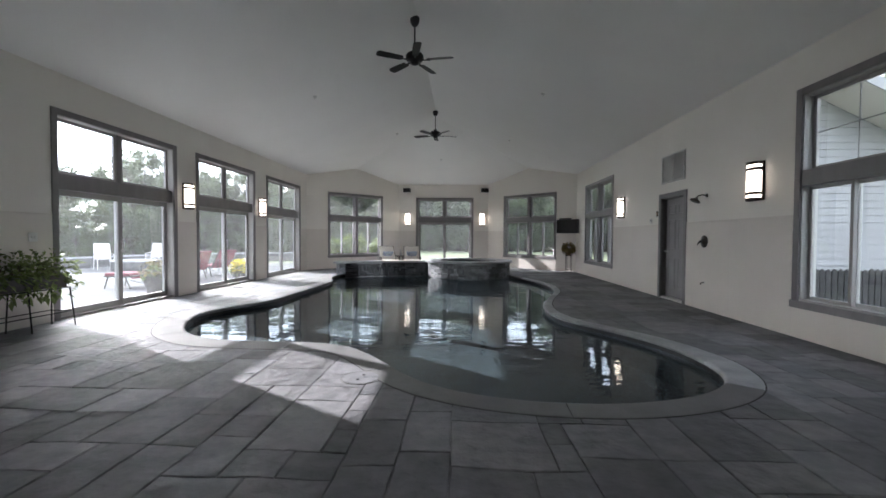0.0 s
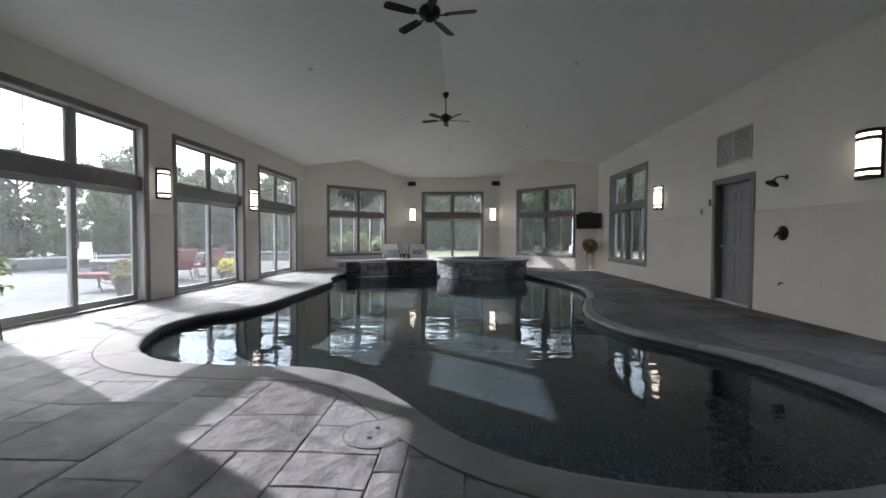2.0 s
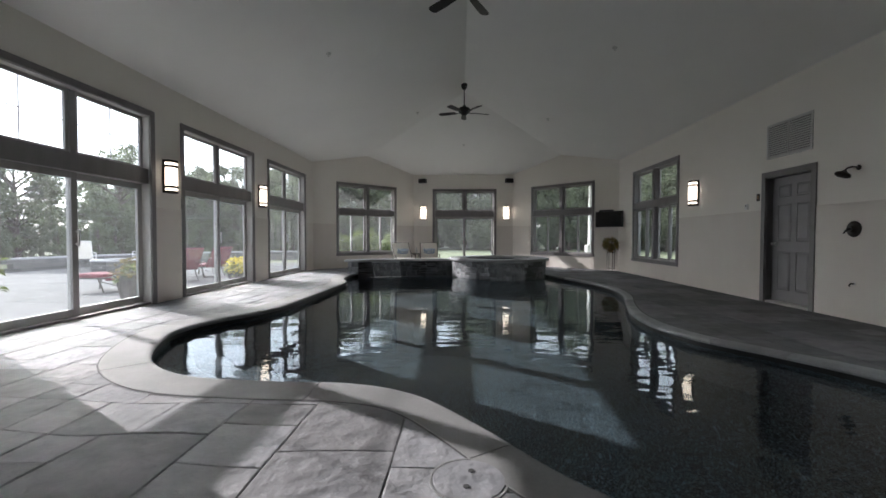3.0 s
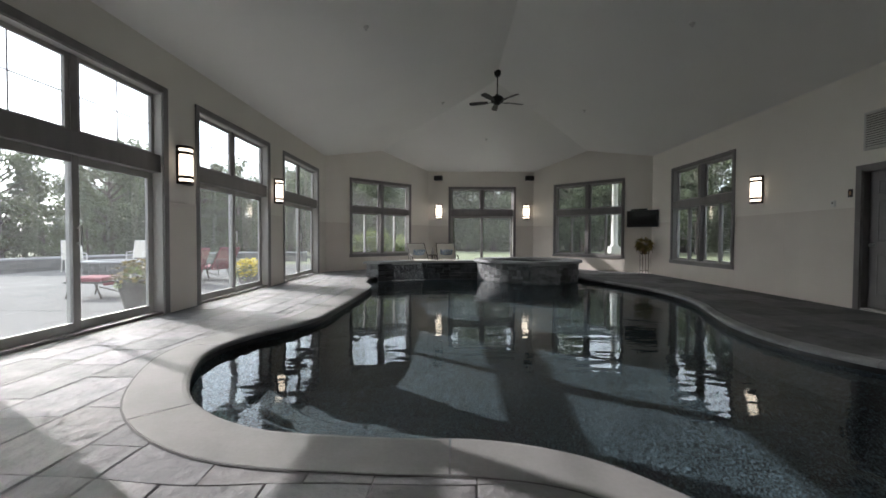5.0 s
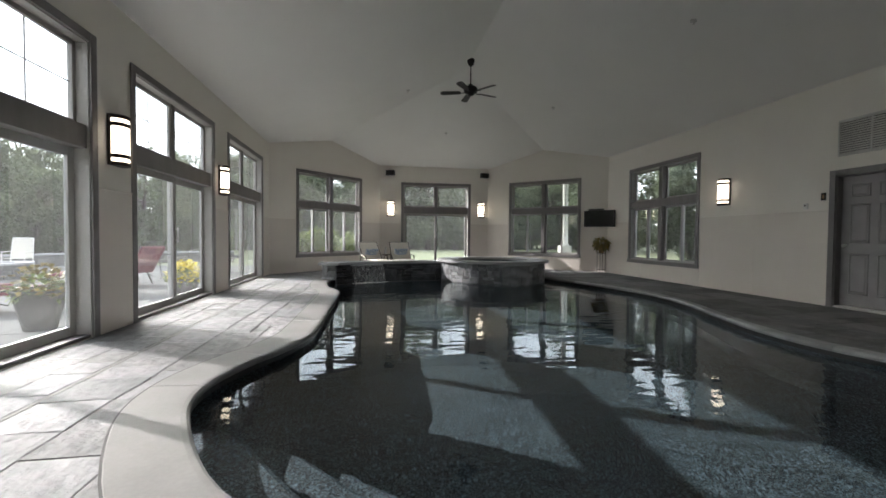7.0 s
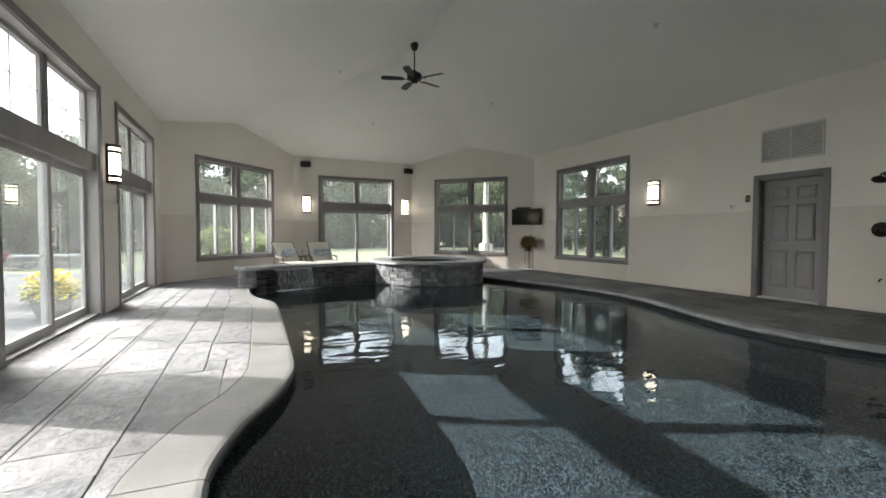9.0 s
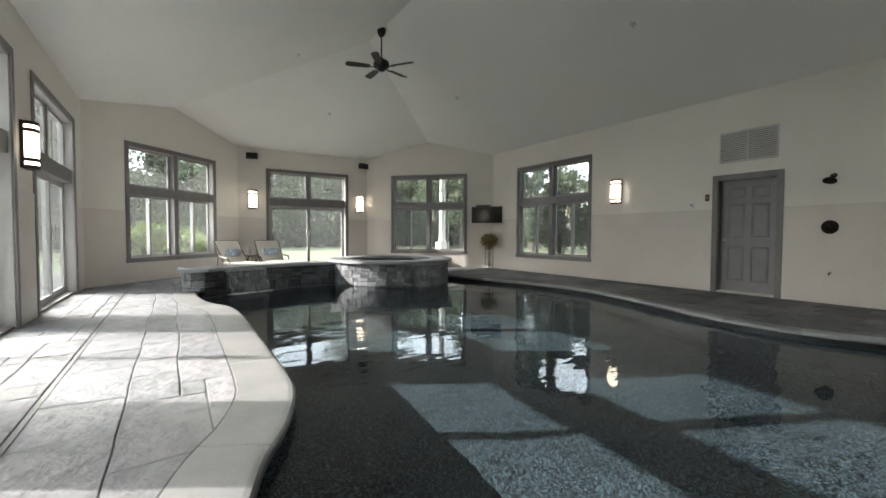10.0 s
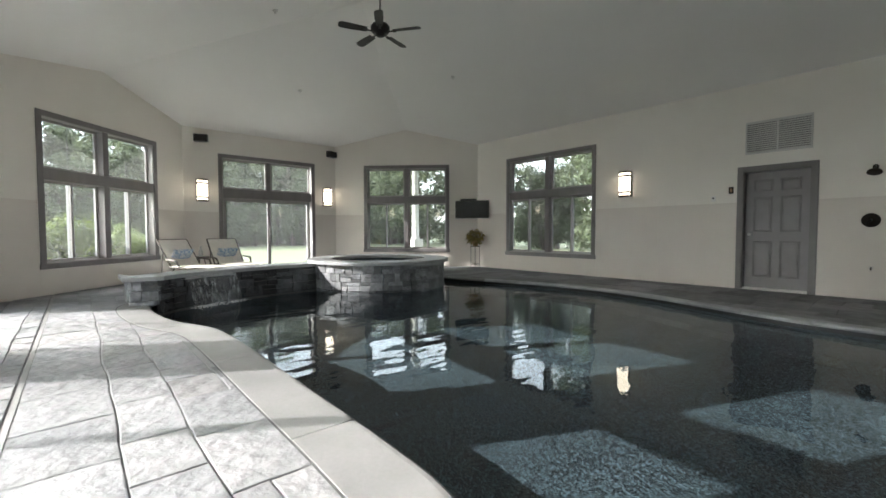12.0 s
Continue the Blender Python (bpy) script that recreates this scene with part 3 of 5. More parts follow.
# added hollow under the deck by the glass doors, so refracted sun reaches the pool floor
UNDERCUT = [(x - 1.75 * min(1, max(0, (y - 6.3) / 1.2)) * min(1, max(0, (13.3 - y) / 1.0)) if x < -3.2 else x, y) for x, y in POOL]
BA = np.array(UNDERCUT)


def pool_distance(p, line=PA):
    """Distance to the pool's edge, negative inside; p is an array of points."""
    p = np.asarray(p, float)
    a, b = line, np.roll(line, -1, 0)
    d = b - a
    w = p[:, None, :] - a[None]
    t = np.clip((w * d).sum(2) / (d * d).sum(1), 0, 1)
    dist = np.sqrt(((w - t[..., None] * d) ** 2).sum(2)).min(1)
    c = ((a[None, :, 1] > p[:, None, 1]) != (b[None, :, 1] > p[:, None, 1]))
    with np.errstate(divide="ignore", invalid="ignore"):
        xi = a[None, :, 0] + (p[:, None, 1] - a[None, :, 1]) / (b - a)[None, :, 1] * d[None, :, 0]
    inside = (c & (p[:, None, 0] < xi)).sum(1) % 2 == 1
    return np.where(inside, -dist, dist)


def cut_cells(x0, x1, y0, y1, step, keep):
    """Faces of a small grid over a rectangle, cut where the signed field keep() turns negative. Returns points and faces."""
    nx, ny = max(1, round((x1 - x0) / step)), max(1, round((y1 - y0) / step))
    gx, gy = np.meshgrid(np.linspace(x0, x1, nx + 1), np.linspace(y0, y1, ny + 1))
    pts = np.stack([gx.ravel(), gy.ravel()], 1)
    val = keep(pts)
    verts, index, faces = [], {}, []

    def vid(p):
        k = (round(p[0], 4), round(p[1], 4))
        if k not in index:
            index[k] = len(verts)
            verts.append(k)
        return index[k]

    for j in range(ny):
        for i in range(nx):
            q = [j * (nx + 1) + i, j * (nx + 1) + i + 1, (j + 1) * (nx + 1) + i + 1, (j + 1) * (nx + 1) + i]
            poly = []
            for s in range(4):
                a, b = q[s], q[(s + 1) % 4]
                if val[a] >= 0:
                    poly.append(pts[a])
                if (val[a] >= 0) != (val[b] >= 0):
                    t = val[a] / (val[a] - val[b])
                    poly.append(pts[a] + (pts[b] - pts[a]) * t)
            ids = []
            for p in poly:
                v = vid(p)
                if v not in ids:
                    ids.append(v)
            if len(ids) > 2:
                faces.append(ids)
    return verts, faces


def room_field(p):
    """Positive inside the room's outline."""
    x, y = p[:, 0], p[:, 1]
    f = np.minimum.reduce([x - XL, XR - x, y - YF, YB - y])
    f = np.minimum(f, ((x - XL) + (YB - y) - CUT) * 0.7071)
    return np.minimum(f, ((XR - x) + (YB - y) - CUT) * 0.7071)


def deck_field(p):
    return np.minimum(room_field(p), pool_distance(p) - 0.10)


def build_floor():
    v, f = cut_cells(XL - 0.2, XR + 0.2, YF, YB + 0.2, 0.3, deck_field)
    bm = bmesh.new()
    vs = [bm.verts.new((x, y, -0.013)) for x, y in v]
    for ids in f:
        bm.faces.new([vs[i] for i in ids])
    return tagged(part("floor", bm, M_JOINT), "grey stamped concrete deck in a slate slab pattern round the pool", "floor", kind="structure")


floor = build_floor()


def build_coping():
    top = thing("coping", "smooth pale grey concrete coping round the pool", "pool coping", kind="structure")
    n = len(POOL)
    prof = [(0.30, -0.02), (0.30, 0.002), (0.294, 0.006), (0.045, 0.006), (0.018, 0.002), (0.002, -0.008), (-0.004, -0.022), (0.002, -0.038), (0.014, -0.048), (0.05, -0.05)]
    # wide by the glass doors, narrow along the far side
    width = [(0.36 if x < -1.6 else 0.36 - 0.08 * min(1, (x + 1.6) / 0.7)) - 0.15 * min(1, max(0, (x - 0.6) / 1.2)) * min(1, max(0, (y - 4.2) / 1.5)) for x, y in POOL]
    shift = [offset_line(POOL, 1.0)[i] for i in range(n)]
    lines = []
    for j, (o, _) in enumerate(prof):
        lines.append([(x + (sx - x) * (w - 0.30 + o if j < 3 else o), y + (sy - y) * (w - 0.30 + o if j < 3 else o)) for (x, y), (sx, sy), w in zip(POOL, shift, width)])
    out0 = [(x + (sx - x) * (w - 0.004), y + (sy - y) * (w - 0.004)) for (x, y), (sx, sy), w in zip(POOL, shift, width)]
    out1 = [(x + (sx - x) * (w + 0.010), y + (sy - y) * (w + 0.010)) for (x, y), (sx, sy), w in zip(POOL, shift, width)]
    part("joint", band([at_z(out0, 0.0034), at_z(out1, 0.0030)]), M_DARK, top, "dark tooled joint beside the coping")
    length, start = 0.0, 0
    for i in range(1, n + 1):
        a, b = POOL[i - 1], POOL[i % n]
        length += math.hypot(b[0] - a[0], b[1] - a[1])
        goal = 0.62 if a[0] > 1.0 and 3.9 < a[1] < 13 else 1.55
        if length > goal or i == n:
            bm = bmesh.new()
            rows = []
            for k in range(start, i + 1):
                rows.append([bm.verts.new((*lines[j][k % n], z)) for j, (o, z) in enumerate(prof)])
            for r0, r1 in zip(rows, rows[1:]):
                for j in range(len(prof) - 1):
                    bm.faces.new((r0[j], r0[j + 1], r1[j + 1], r1[j]))
            # narrow the joint a little at each end
            for row, inward in ((rows[0], rows[1]), (rows[-1], rows[-2])):
                for v, w in zip(row, inward):
                    d = (w.co - v.co)
                    if d.length > 1e-6:
                        v.co += d.normalized() * 0.004
            bm.faces.new(rows[0])
            bm.faces.new(rows[-1][::-1])
            bmesh.ops.recalc_face_normals(bm, faces=bm.faces)
            far = goal < 1
            part("coping_stone", bm, M_NOSE if far else M_COPING, top, "paler bullnosed coping stone" if far else "")
            length, start = 0.0, i
    return top


build_coping()


def build_pool():
    top = thing("pool", "freeform indoor pool with a dark pebble finish", "swimming pool", kind="structure")
    depth = -1.40
    # on the west side this wall stands back in the added hollow
    part("pool_wall", band([at_z(offset_line(UNDERCUT, 0.03), -0.085), at_z(offset_line(UNDERCUT, 0.02), -1.22), at_z(offset_line(UNDERCUT, -0.12), depth)]), M_PEBBLE, top)
    o2 = offset_line(POOL, 0.026)
    part("waterline_band", band([at_z(o2, -0.040), at_z(o2, -0.099)]), M_TILE, top, "dark tiles at the waterline")
    v, f = cut_cells(-5.6, 2.9, 2.9, 15.9, 0.3, lambda p: -pool_distance(p, BA) + 0.05)
    bm = bmesh.new()
    vs = [bm.verts.new((x, y, depth + 0.004)) for x, y in v]
    for ids in f:
        bm.faces.new([vs[i] for i in ids])
    part("pool_floor", bm, M_PEBBLE, top)
    # curved entry steps in the lobe by the glass doors
    n = len(POOL)
    run = [POOL[i % n] for i in range(2, 30)]
    for k, (w, z) in enumerate(((0.42, -0.36), (0.84, -0.68), (1.22, -1.02))):
        t = [math.sin(math.pi * min(1, max(0, i / (len(run) - 1)))) ** 0.35 for i in range(len(run))]
        inner = [(x + (xi - x) * s, y + (yi - y) * s) for (x, y), (xi, yi), s in zip(run, offset_line(run, -w, False), t)]
        outer = offset_line(run, 0.02, False)
        part("pool_step", band([at_z(outer, z), at_z(offset_line(inner, 0.03, False), z), at_z(inner, z - 0.03), at_z(inner, depth)], False), M_PEBBLE, top)
    for ob in top.children:
        ob.cycles.is_caustics_receiver = True
    return top


build_pool()


def build_water():
    # the sheet runs on unseen under the deck to carry the sun's refraction
    v, f = cut_cells(-5.6, 2.9, 2.9, 15.9, 0.06, lambda p: -pool_distance(p, BA) + 0.025)

    def ripple(x, y):
        """Long swell across the pool and short ripples that die away from the spillways."""
        near = 0.55 + 0.9 * max(0.0, 1 - math.hypot(x + 1.6, y - 13.9) / 7.5)
        return 0.0030 * noise.noise((x * 1.3, y * 2.6, 0.3)) + near * 0.0012 * noise.noise((x * 3.6, y * 6.4, 7.1))

    me = bpy.data.meshes.new("water")
    me.from_pydata([(x, y, WATER + ripple(x, y)) for x, y in v], [], f)
    me.polygons.foreach_set("use_smooth", [True] * len(me.polygons))
    me.materials.append(M_WATER)
    ob = new("water", me)
    ob.cycles.is_caustics_caster = True
    return tagged(ob, "still dark pool water with small ripples", "water", kind="structure")


build_water()

# ---- raised wall and spa ----
SPA, SPA_R = (0.29, 14.60), 1.395


def stone_course(parent, face, z0, z1, rng, mat=None, depth=0.05, wide=(0.12, 0.34)):
    """Laid stones along a line in the plan; outward is to the line's right."""
    acc = [0.0]
    for a, b in zip(face, face[1:]):
        acc.append(acc[-1] + math.hypot(b[0] - a[0], b[1] - a[1]))

    def at(s):
        s = min(max(s, 0), acc[-1] - 1e-6)
        i = max(k for k in range(len(acc)) if acc[k] <= s)
        i = min(i, len(face) - 2)
        t = (s - acc[i]) / (acc[i + 1] - acc[i])
        a, b = face[i], face[i + 1]
        d = Vector((b[0] - a[0], b[1] - a[1])).normalized()
        return Vector((a[0] + (b[0] - a[0]) * t, a[1] + (b[1] - a[1]) * t)), Vector((d.y, -d.x))

    def lay(s, e, z0, z1):
        proud = rng.uniform(0.003, 0.016)
        bm = bmesh.new()
        g = 0.003
        skew = [rng.uniform(-0.010, 0.010) for _ in range(4)]
        rings = []
        for out, inset in ((-depth, 0.0), (proud - 0.006, 0.0), (proud, 0.008)):
            ring = []
            for k, (ss, zz) in enumerate(((s + g + inset, z0 + g + inset), (e - g - inset, z0 + g + inset), (e - g - inset, z1 - g - inset), (s + g + inset, z1 - g - inset))):
                p, nrm = at(ss + skew[k])
                q = p + nrm * (out + rng.uniform(-0.003, 0.003))
                ring.append(bm.verts.new((q.x, q.y, zz + rng.uniform(-0.003, 0.003))))
            rings.append(ring)
        for r0, r1 in zip(rings, rings[1:]):
            for k in range(4):
                bm.faces.new((r0[k], r0[(k + 1) % 4], r1[(k + 1) % 4], r1[k]))
        bm.faces.new(rings[-1])
        bmesh.ops.recalc_face_normals(bm, faces=bm.faces)
        part("stone", bm, mat or M_SLATE, parent)

    s = -rng.uniform(0, 0.1)
    while s < acc[-1] - 0.04:
        e = min(s + rng.uniform(*wide), acc[-1])
        if rng.random() < 0.45 and z1 - z0 > 0.12:
            # two thin stones, one on the other
            zm = z0 + (z1 - z0) * rng.uniform(0.35, 0.65)
            lay(s, e, z0, zm)
            lay(s, e, zm, z1)
        else:
            lay(s, e, z0, z1)
        s = e


def build_raised_wall():
    rng = random.Random(4)
    top = thing("raised_pool_wall", "curved dark slate wall with a bluestone cap and a water spillway", "stone wall", kind="structure")
    face = spline([(-3.79, 13.80), (-3.42, 14.12), (-2.7, 14.42), (-1.9, 14.62), (-1.0, 14.72)], 6, False)
    back = offset_line(face, -0.38, False)
    inner = offset_line(face, -0.02, False)
    part("core", band([at_z(inner, -0.5), at_z(inner, 0.34), at_z(back, 0.34), at_z(back, -0.02)], False), M_JOINT, top)
    zs = [-0.26, -0.10, 0.06, 0.20, 0.34]
    for z0, z1 in zip(zs, zs[1:]):
        stone_course(top, face, z0, z1, rng, M_SLATE_WET)
    # end pier by the deck
    pier = [(-4.13, 14.50), (-4.13, 13.86), (-3.80, 13.78), (-3.77, 13.84)]
    part("core", box(-4.11, -3.81, 13.90, 14.48, -0.02, 0.34), M_JOINT, top)
    for z0, z1 in zip(zs[1:], zs[2:]):
        stone_course(top, pier, max(z0, 0.0), z1, rng)
    cap_f = [(-4.21, 13.80)] + offset_line(face, 0.06, False)
    cap_b = [(-4.21, 14.56)] + offset_line(face, -0.44, False)
    part("cap", band([at_z(cap_f, 0.342), at_z(cap_f, 0.392), at_z([(x, y + 0.008) for x, y in cap_f], 0.40), at_z(cap_b, 0.40), at_z(cap_b, 0.342), at_z(cap_f, 0.342)], False), M_CAP, top, "smooth bluestone cap")
    # spillway lip and its falling sheet
    lip = [face[i] for i in range(5, 13)]
    lf, lb = offset_line(lip, 0.10, False), offset_line(lip, -0.05, False)
    part("spillway_lip", band([at_z(lb, 0.335), at_z(lf, 0.335), at_z(lf, 0.310), at_z(lb, 0.310), at_z(lb, 0.335)], False), M_CAP, top)
    rows = []
    for k in range(9):
        t = k / 8
        rows.append([(x, y, 0.335 - 0.5 * t * t) for x, y in offset_line(lip, 0.10 + 0.16 * t, False)])
    fall = part("water_sheet", band(rows, False), M_FALL, top, "thin sheet of falling water", True)
    fall.visible_shadow = False
    # froth where the sheet meets the water
    me = bpy.data.meshes.new("froth")
    pts, faces = [], []
    land = offset_line(lip, 0.26, False)
    for _ in range(220):
        i = rng.randrange(len(land) - 1)
        x = land[i][0] + (land[i + 1][0] - land[i][0]) * rng.random() + rng.gauss(0.0, 0.05)
        y = land[i][1] + rng.gauss(-0.06, 0.07)
        r = rng.uniform(0.004, 0.018)
        o = len(pts)
        pts += [(x + r * math.cos(k * 1.0472), y + r * math.sin(k * 1.0472), WATER + 0.001) for k in range(6)] + [(x, y, WATER + r * 0.5)]
        faces += [(o + k, o + (k + 1) % 6, o + 6) for k in range(6)]
    me.from_pydata(pts, [], faces)
    me.materials.append(M_WHITE)
    ob = new("froth", me)
    ob.parent = top
    tagged(ob, "white froth under the falling water", kind="stuff")
    return top


build_raised_wall()


def arc(r, a0=0, a1=360, n=64, c=SPA):
    return [(c[0] + r * math.cos(radians(a0 + (a1 - a0) * i / n)), c[1] + r * math.sin(radians(a0 + (a1 - a0) * i / n))) for i in range(n + (1 if a1 - a0 < 360 else 0))]


def build_spa():
    rng = random.Random(9)
    top = thing("spa", "raised round spa faced with dark slate, with a bluestone rim", "spa", kind="structure")
    r = SPA_R
    part("core", band([at_z(arc(r - 0.02), -0.5), at_z(arc(r - 0.02), 0.39), at_z(arc(1.02), 0.39), at_z(arc(1.02), -0.35)]), M_PEBBLE, top)
    bm = bmesh.new()
    bm.faces.new([bm.verts.new(p) for p in at_z(arc(1.05), -0.35)])
    part("spa_floor", bm, M_PEBBLE, top)
    zs = [-0.26, -0.09, 0.08, 0.23, 0.39]
    face = arc(r, 150, 390, 60)
    for z0, z1 in zip(zs, zs[1:]):
        stone_course(top, face, z0, z1, rng, wide=(0.09, 0.26))
    part("rim", band([at_z(arc(1.49), 0.392), at_z(arc(1.497), 0.40), at_z(arc(1.497), 0.448), at_z(arc(1.487), 0.458), at_z(arc(0.99), 0.458), at_z(arc(0.98), 0.45), at_z(arc(0.98), 0.392), at_z(arc(1.49), 0.392)]), M_CAP, top, "smooth bluestone rim")
    bm = bmesh.new()
    bm.faces.new([bm.verts.new(p) for p in at_z(arc(1.03), 0.37)])
    w = part("spa_water", bm, M_WATER, top)
    w.visible_shadow = False
    lip = arc(1.53, 262, 292, 8)
    lb = arc(1.36, 262, 292, 8)
    part("spillway_lip", band([at_z(lb, 0.388), at_z(lip, 0.388), at_z(lip, 0.36), at_z(lb, 0.36), at_z(lb, 0.388)], False), M_CAP, top)
    rows = [at_z(arc(1.53 + 0.10 * (k / 8), 263, 291, 8), 0.385 - 0.55 * (k / 8) ** 2) for k in range(9)]
    fall = part("water_sheet", band(rows, False), M_FALL, top, "thin sheet of falling water", True)
    fall.visible_shadow = False
    return top


build_spa()

# ---- things in the room ----
def ceiling_fan(x, y, turn, label):
    top = thing("ceiling_fan", label, "ceiling fan", pose(x, y, 0, 0, 0, turn), "ceiling fans on the ridge")
    z = 4.33
    part("canopy", lathe([(0.02, 4.90), (0.045, 4.905), (0.075, 4.96), (0.085, 5.02), (0.085, 5.06)], 20), M_BLACK, top, smooth=True)
    part("downrod", tube([(0, 0, 4.45), (0, 0, 4.92)], 0.014, 10), M_BLACK, top, smooth=True)
    part("motor", lathe([(0.02, z + 0.16), (0.045, z + 0.155), (0.055, z + 0.11), (0.13, z + 0.095), (0.155, z + 0.06), (0.155, z + 0.0), (0.13, z - 0.035), (0.075, z - 0.045), (0.07, z - 0.085), (0.03, z - 0.10)], 28), M_BLACK, top, smooth=True)
    for k in range(5):
        a = 72 * k
        m = pose(0, 0, 0, 0, 0, a)
        bm = bmesh.new()
        put_box(bm, 0.10, 0.24, -0.018, 0.018, z - 0.032, z - 0.024, 0.002)
        put_box(bm, 0.22, 0.27, -0.045, 0.045, z - 0.030, z - 0.024, 0.002)
        iron = part("blade_arm", bm, M_BLACK, top, at=m)
        bm = bmesh.new()
        out = [(0.23, -0.055), (0.45, -0.068), (0.64, -0.070), (0.68, -0.045), (0.69, 0.0), (0.68, 0.045), (0.64, 0.070), (0.45, 0.068), (0.23, 0.055)]
        lo = [bm.verts.new((r, w, z - 0.022 + w * 0.20)) for r, w in out]
        hi = [bm.verts.new((r, w, z - 0.013 + w * 0.20)) for r, w in out]
        bm.faces.new(lo[::-1])
        bm.faces.new(hi)
        for i in range(len(out)):
            j = (i + 1) % len(out)
            bm.faces.new((lo[i], lo[j], hi[j], hi[i]))
        part("blade", bm, M_BLACK, iron)
    return top


ceiling_fan(-0.80, 7.42, -8, "black five-bladed ceiling fan on a downrod, hanging over the pool")
ceiling_fan(-0.77, 12.83, -53, "black five-bladed ceiling fan on a downrod near the hipped end")


def build_sconce():
    """Local x across, y out of the wall into the room, origin at the middle of its back."""
    top = thing("wall_sconce", "bronze framed wall sconce with a lit curved opal shade", "wall lamp", group="sconces round the pool room")
    w, h, d = 0.125, 0.27, 0.115
    part("backplate", box(-w, w, 0.0, 0.022, -h, h, 0.004), M_BRONZE, top)
    n = 12
    cur = [((w - 0.012) * math.cos(math.pi * i / n), 0.022 + d * math.sin(math.pi * i / n) ** 0.7) for i in range(n + 1)]
    part("shade", band([at_z(cur, -h + 0.03), at_z(cur, h - 0.03)], False), M_OPAL, top, "curved opal glass shade, lit", True)
    big = [((w - 0.004) * math.cos(math.pi * i / n), 0.022 + (d + 0.007) * math.sin(math.pi * i / n) ** 0.7) for i in range(n + 1)]
    for z0, z1 in ((-0.190, -0.148), (0.148, 0.190)):
        part("band", band([at_z(cur, z0), at_z(big, z0), at_z(big, z1), at_z(cur, z1)], False), M_BRONZE, top)
    for z0, z1 in ((-h, -h + 0.04), (h - 0.04, h)):
        bm = band([at_z(big, z0), at_z(big, z1)], False)
        for z in (z0, z1):
            bm.faces.new([bm.verts.new(p) for p in at_z(big, z)])
        part("end_cap", bm, M_BRONZE, top)
    for s in (-1, 1):
        part("side_rail", box(s * w - 0.007, s * w + 0.007, 0.0, 0.034, -h, h, 0.003), M_BRONZE, top)
    return top


sconce = build_sconce()
sconce.matrix_basis = pose(XL, 8.57, 2.045, 0, 0, -90)
for m in (pose(XL, 11.82, 2.045, 0, 0, -90), pose(-2.32, YB, 2.03, 0, 0, 180), pose(0.93, YB, 2.03, 0, 0, 180), pose(XR, 11.05, 2.01, 0, 0, 90), pose(XR, 6.10, 2.02, 0, 0, 90)):
    copy_thing(sconce, m)


def speaker(x, turn):
    top = thing("wall_speaker", "small black loudspeaker under the ceiling edge", "loudspeaker", pose(x, YB, 3.27, 0, 0, 180 + turn), "speakers beside the spa door")
    part("bracket", box(-0.03, 0.03, 0.0, 0.06, -0.05, 0.05, 0.004), M_PLASTIC, top)
    part("cabinet", box(-0.15, 0.15, 0.05, 0.20, -0.085, 0.085, 0.012), M_PLASTIC, top)
    part("grille", box(-0.138, 0.138, 0.2, 0.208, -0.073, 0.073, 0.004), M_BLACK, top)


speaker(-2.30, -20)
speaker(0.99, 20)


def television():
    """On an arm in the corner, with a slim box on top."""
    c = Vector((3.83, 15.30, 1.645))
    top = thing("television", "small black flat television on a corner wall arm", "television", pose(c.x, c.y, c.z, 0, 0, -53.7))
    part("bezel", box(-0.48, 0.48, -0.03, 0.03, -0.25, 0.25, 0.01), M_PLASTIC, top)
    part("screen", box(-0.455, 0.455, -0.0335, -0.03, -0.22, 0.23), M_SCREEN, top, "dark glossy screen")
    part("back_shell", box(-0.30, 0.30, 0.03, 0.07, -0.2, 0.2, 0.012), M_PLASTIC, top)
    arm = part("wall_arm", tube([(0, 0.06, 0), (0.05, 0.17, 0), (0.0, 0.30, 0)], 0.02, 8), M_BLACK, top)
    part("wall_plate", box(-0.04, 0.04, 0.298, 0.312, -0.1, 0.1, 0.003), M_BLACK, arm)
    bx = thing("media_box", "slim black box lying on top of the television", "media player", pose(c.x, c.y, c.z + 0.25, 0, 0, -53.7))
    part("case", box(-0.34, 0.12, -0.04, 0.07, 0.0, 0.05, 0.006), M_PLASTIC, bx)
    part("front_strip", box(-0.32, 0.10, -0.043, -0.04, 0.012, 0.038), M_SCREEN, bx)


television()


